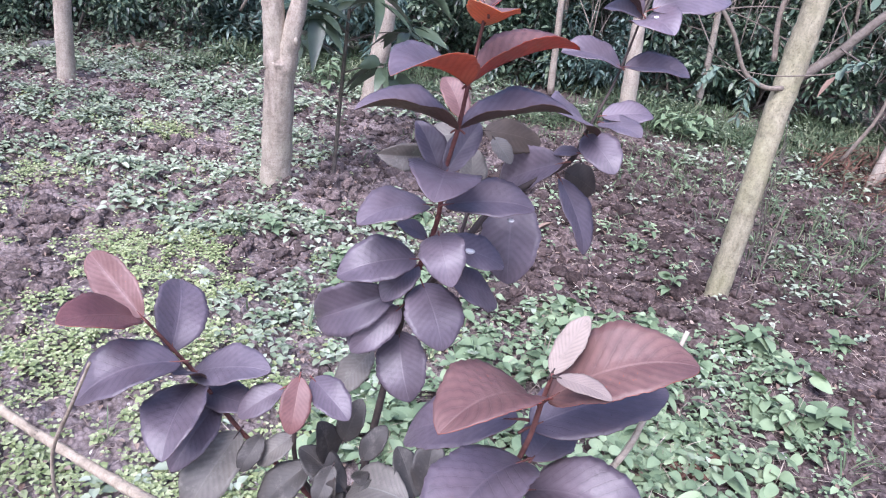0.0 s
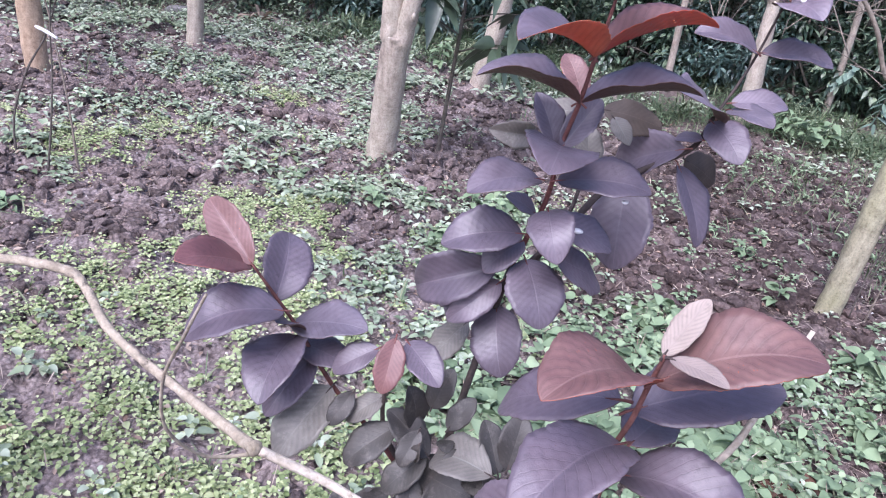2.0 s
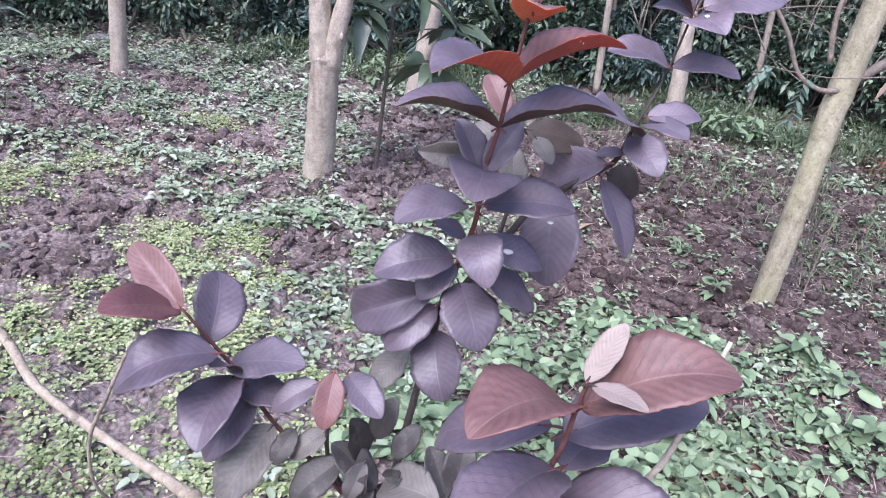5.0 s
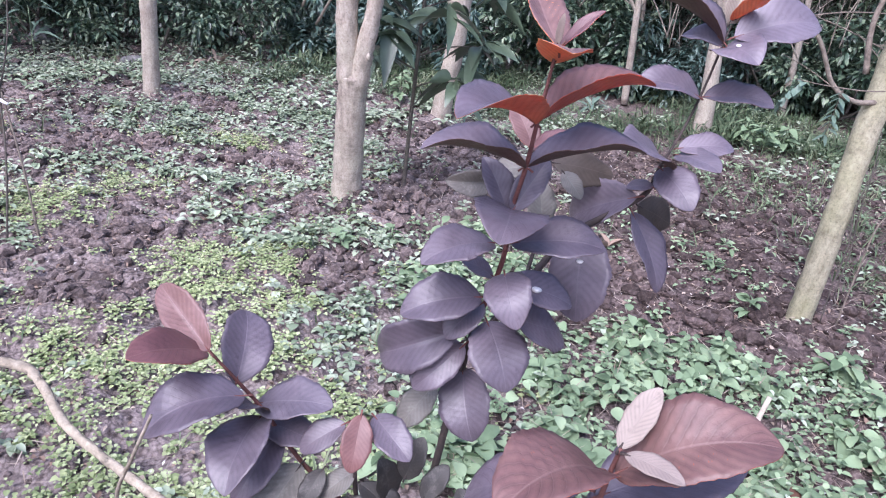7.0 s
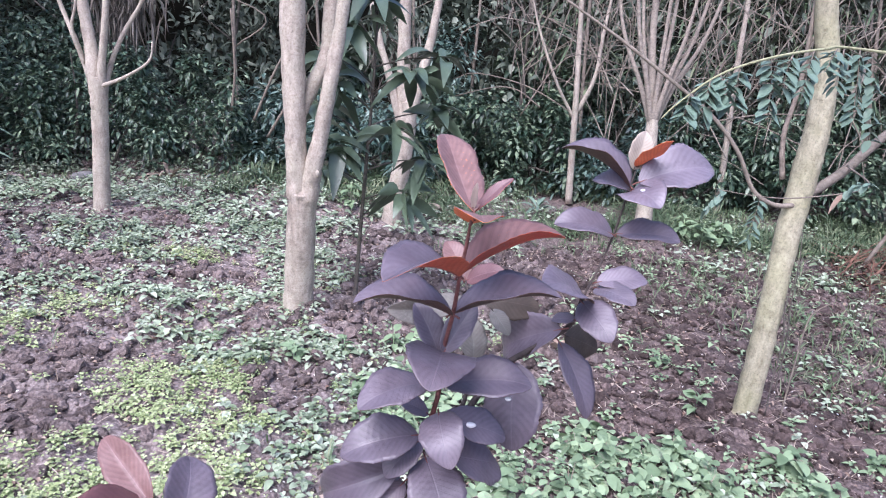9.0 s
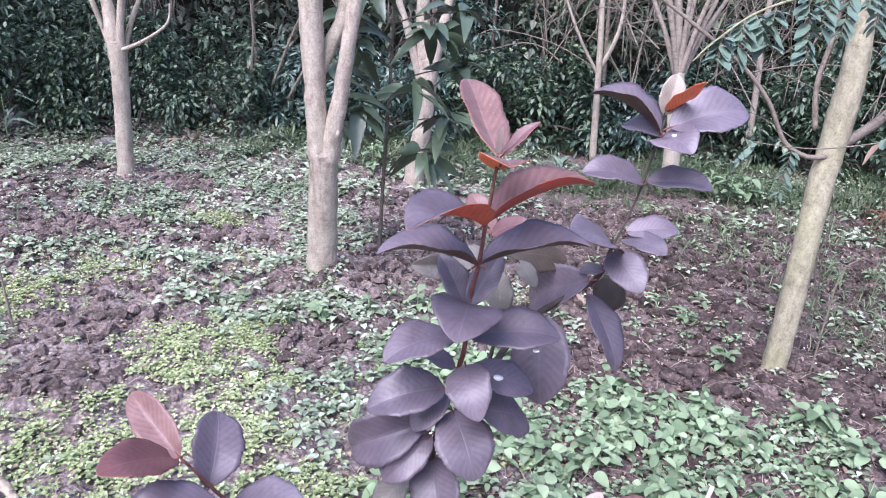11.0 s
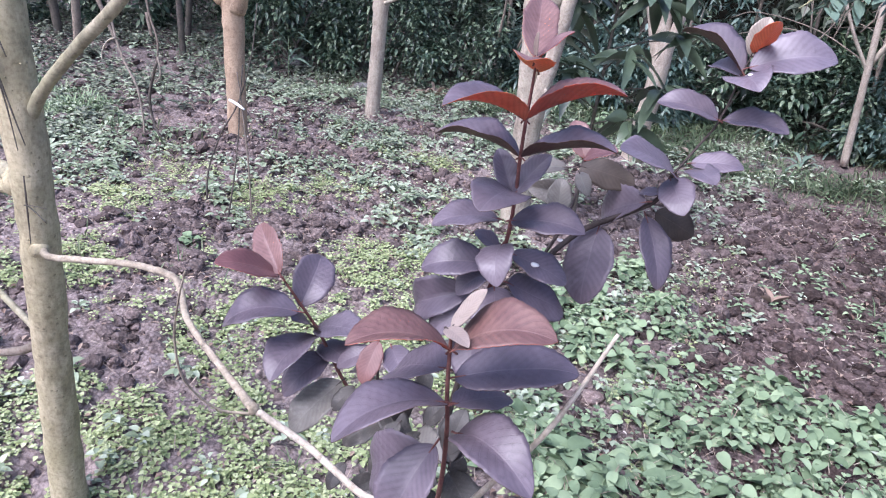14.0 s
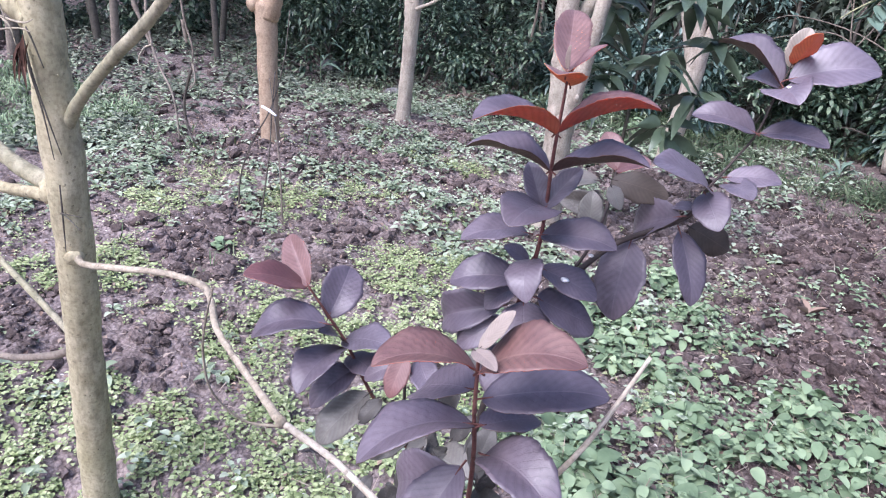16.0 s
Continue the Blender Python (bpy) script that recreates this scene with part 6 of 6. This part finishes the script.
# far thin trunks beyond the left edge of the hedge
for i, (x0, y0, w, lean) in enumerate(((-5.85, 4.45, 0.055, 0.05), (-5.4, 5.3, 0.045, -0.05), (-6.6, 3.9, 0.08, 0.1), (-6.9, 5.0, 0.06, -0.1), (-7.4, 4.2, 0.09, 0.0), (-6.1, 6.0, 0.05, 0.1), (-7.9, 5.6, 0.07, 0.1))):
    cane([(x0, y0, -0.05), (x0 + lean, y0, 0.9), (x0 + lean * 1.6, y0, 2.0), (x0 + lean * 2, y0, 3.4)], [w * 0.8, w * 0.68, w * 0.6, w * 0.4], BARK_DARK if i % 2 else TWIG, "thin straight trunk in the shade beyond the hedge", "tree", 40 + i, "thin_tree")

# heap of red-brown litter against leaning stakes
rr = np.random.RandomState(21)
m = 900
ang, rad = rr.uniform(0, 6.28, m), np.sqrt(rr.rand(m)) * 0.75
hx, hy = 3.25 + rad * np.cos(ang), 5.5 + rad * np.sin(ang)
hz = height(hx, hy) + np.clip(0.45 * (1 - rad / 0.75), 0, 1) * rr.rand(m) + 0.02
leaf_mass("litter_heap", np.stack([hx, hy, hz], 1), rr.uniform(0, 6.28, m), rr.normal(-0.25, 0.3, m), rr.uniform(0.15, 0.4, m), rr.uniform(0.008, 0.02, m), REDLITTER, "heap of red-brown dry fronds", "litter", 0.1, 0.2)
for i, pts in enumerate(([(2.95, 5.35, 0.0), (3.05, 5.4, 0.5), (3.25, 5.45, 1.1), (3.4, 5.5, 1.8)], [(3.15, 5.3, 0.0), (3.2, 5.35, 0.6), (3.35, 5.4, 1.4)], [(2.75, 5.5, 0.15), (2.9, 5.5, 0.6), (2.8, 5.55, 1.1)])):
    v, f = tube(pts, [0.05, 0.045, 0.04] if i == 0 else [0.016, 0.013, 0.01], 8, 6, 0.1)
    tagged(mesh_object("stake", v, f, BARK if i == 0 else TWIG), "pale leaning pole standing in dry litter" if i == 0 else "thin pale stick leaning over dry litter", "stake", "leaning stakes")


def rosette(name, at, leaves, length, width, mat, tilt, label, seed, droop=0.5, category="plant", group=""):
    """One plant of strap or broad leaves round its middle."""
    r = np.random.RandomState(seed)
    z = float(height(at[0], at[1]))
    t = thing(name, (at[0], at[1], z), label, category, group)
    for i in range(leaves):
        a = 6.283 * i / leaves + r.normal(0, 0.25)
        h = at[2] * r.uniform(0.3, 1.0)
        leaf_mass("leaf", [(at[0] + 0.01 * math.cos(a), at[1] + 0.01 * math.sin(a), z + h)], [a], [r.normal(tilt, 0.2)], [length * r.uniform(0.7, 1.15)], [width * r.uniform(0.8, 1.15)], mat, "", "", droop, 0.2, t, np.array([r.normal(0, 0.3)]), 0.0, 4)
    if at[2] > 0.02:
        v, f = tube([(at[0], at[1], z - 0.01), (at[0], at[1], z + at[2])], [0.004, 0.0025], 5, 3)
        mesh_object("stem", v, f, BROAD, t)
    return t


for i, (x0, y0) in enumerate(((-2.9, 6.05), (-0.45, 6.1), (-4.3, 5.6), (0.35, 6.5), (-2.2, 6.35))):
    rosette("spiky_plant", (x0, y0, 0.45 if i == 2 else 0.06), 13, 0.34 if i != 2 else 0.42, 0.03, STRAW if i < 2 else LOCUST, 0.7, "pale yellowish tuft of narrow arching leaves" if i < 2 else "tuft of long narrow drooping green leaves", 60 + i, 0.6, "plant", "strap-leaved plants")
for i, (x0, y0, s, h) in enumerate(((1.02, 3.14, 0.085, 0.10), (0.93, 3.58, 0.065, 0.07), (-0.84, 3.10, 0.075, 0.10), (-0.64, 3.26, 0.06, 0.08), (-0.42, 3.40, 0.075, 0.12), (1.68, 2.85, 0.08, 0.08), (-0.09, 3.15, 0.06, 0.07), (0.33, 3.27, 0.05, 0.05),
                                    (-2.12, 2.30, 0.08, 0.06), (-1.30, 3.24, 0.06, 0.06), (1.25, 2.75, 0.07, 0.06), (0.85, 2.75, 0.08, 0.08), (-0.2, 2.2, 0.06, 0.06), (0.55, 2.85, 0.06, 0.06), (1.35, 2.2, 0.10, 0.10), (-0.62, 2.45, 0.05, 0.06))):
    rosette("seedling", (x0, y0, h), 12, s * 0.8, s * 0.5, BROAD, 0.25, "single green broad-leaved weed in bare soil", 80 + i, 0.25, "weed", "single weeds")
for i, (x0, y0) in enumerate(((0.92, 1.93), (0.80, 1.86))):
    rosette("dark_seedling", (x0, y0, 0.06), 9, 0.06, 0.035, REDLITTER, 0.3, "small dark purple weed among green ones", 120 + i, 0.2, "weed", "dark weeds")
for i, (x0, y0) in enumerate(((1.62, 5.75), (1.78, 5.85), (1.5, 5.9), (-1.65, 6.0), (-1.2, 5.75))):
    rosette("pale_herb", (x0, y0, 0.24), 16, 0.11, 0.06, BROAD, 0.1, "leafy yellow-green herb at the thicket edge", 140 + i, 0.3, "herb", "edge herbs")

# pale droppings on a leaf, and pale bits on the soil
knot(PLANT, (0.040, 1.040, 1.056), (0.0075, 0.0058, 0.0034), WHITE, 3).name = "white_spot"
for at in ((0.262, 1.262, 1.3775), (-0.09, 0.986, 0.9425), (0.086, 1.0, 1.128)):
    knot(PLANT, at, (0.0046, 0.0038, 0.0026), WHITE, at[0]).name = "white_spot"
rr = np.random.RandomState(33)
x, y = scatter(rr, 1500, (-3.2, 1.0), (2.6, 5.5))
p = np.stack([x, y, height(x, y) + 0.022], 1)
leaf_mass("pale_chips", p, rr.uniform(0, 6.28, 1500), rr.normal(0, 0.3, 1500), rr.uniform(0.005, 0.018, 1500), rr.uniform(0.004, 0.009, 1500), PALECHIP, "pale petals and chips strewn on soil", "litter", 0.0, 0.3)


# grey stones at the hedge foot
def stone(at, size, seed, label):
    r = np.random.RandomState(seed)
    unit, tris = ball(4)
    form = broken(r, 1, unit, 9)[0]
    soft = 0.80 * unit / np.abs(unit).max(1)[:, None] * 0.55 + 0.45 * form
    z = float(height(at[0], at[1]))
    v = soft * np.array(size) + np.array([at[0], at[1], z + size[2] * 0.6])
    return tagged(mesh_object("stone", v.tolist(), tris.tolist(), STONE, smooth=False), label, "stone", "hedge stones")


stone((-4.54, 6.04), (0.13, 0.10, 0.11), 1, "squarish grey stone lying before the hedge")
stone((-3.46, 5.69), (0.11, 0.09, 0.07), 2, "low dark grey stone beside the hedge")

# large crinkled leaves in the weed patch, and a curled dead leaf on the soil
for i, (x0, y0, q) in enumerate(((-0.03, 1.87, 0.11), (0.12, 1.83, 0.10), (0.29, 1.93, 0.10), (0.14, 2.36, 0.085), (0.22, 2.06, 0.09), (0.62, 1.98, 0.10), (0.86, 2.05, 0.095), (0.70, 2.50, 0.08), (1.02, 2.55, 0.08))):
    rosette("leafy_weed", (x0, y0, 0.07), 7, q, q * 0.62, BROAD, 0.35, "low rosette of broad bright green leaves", 200 + i, 0.35, "weed", "leafy rosettes")
rr = np.random.RandomState(51)
curl = thing("curled_leaf", (0.42, 3.64, float(height(0.42, 3.64))), "curled pale tan dead leaf on dark soil", "dead leaf")
for a in (0.4, 2.2, 4.0):
    leaf_mass("blade", [(0.42, 3.64, float(height(0.42, 3.64)) + 0.03)], [a], [0.3], [0.09], [0.035], DEADLEAF, "", "", -0.2, 0.6, curl, np.array([rr.normal(0, 0.5)]), 0.0, 5)
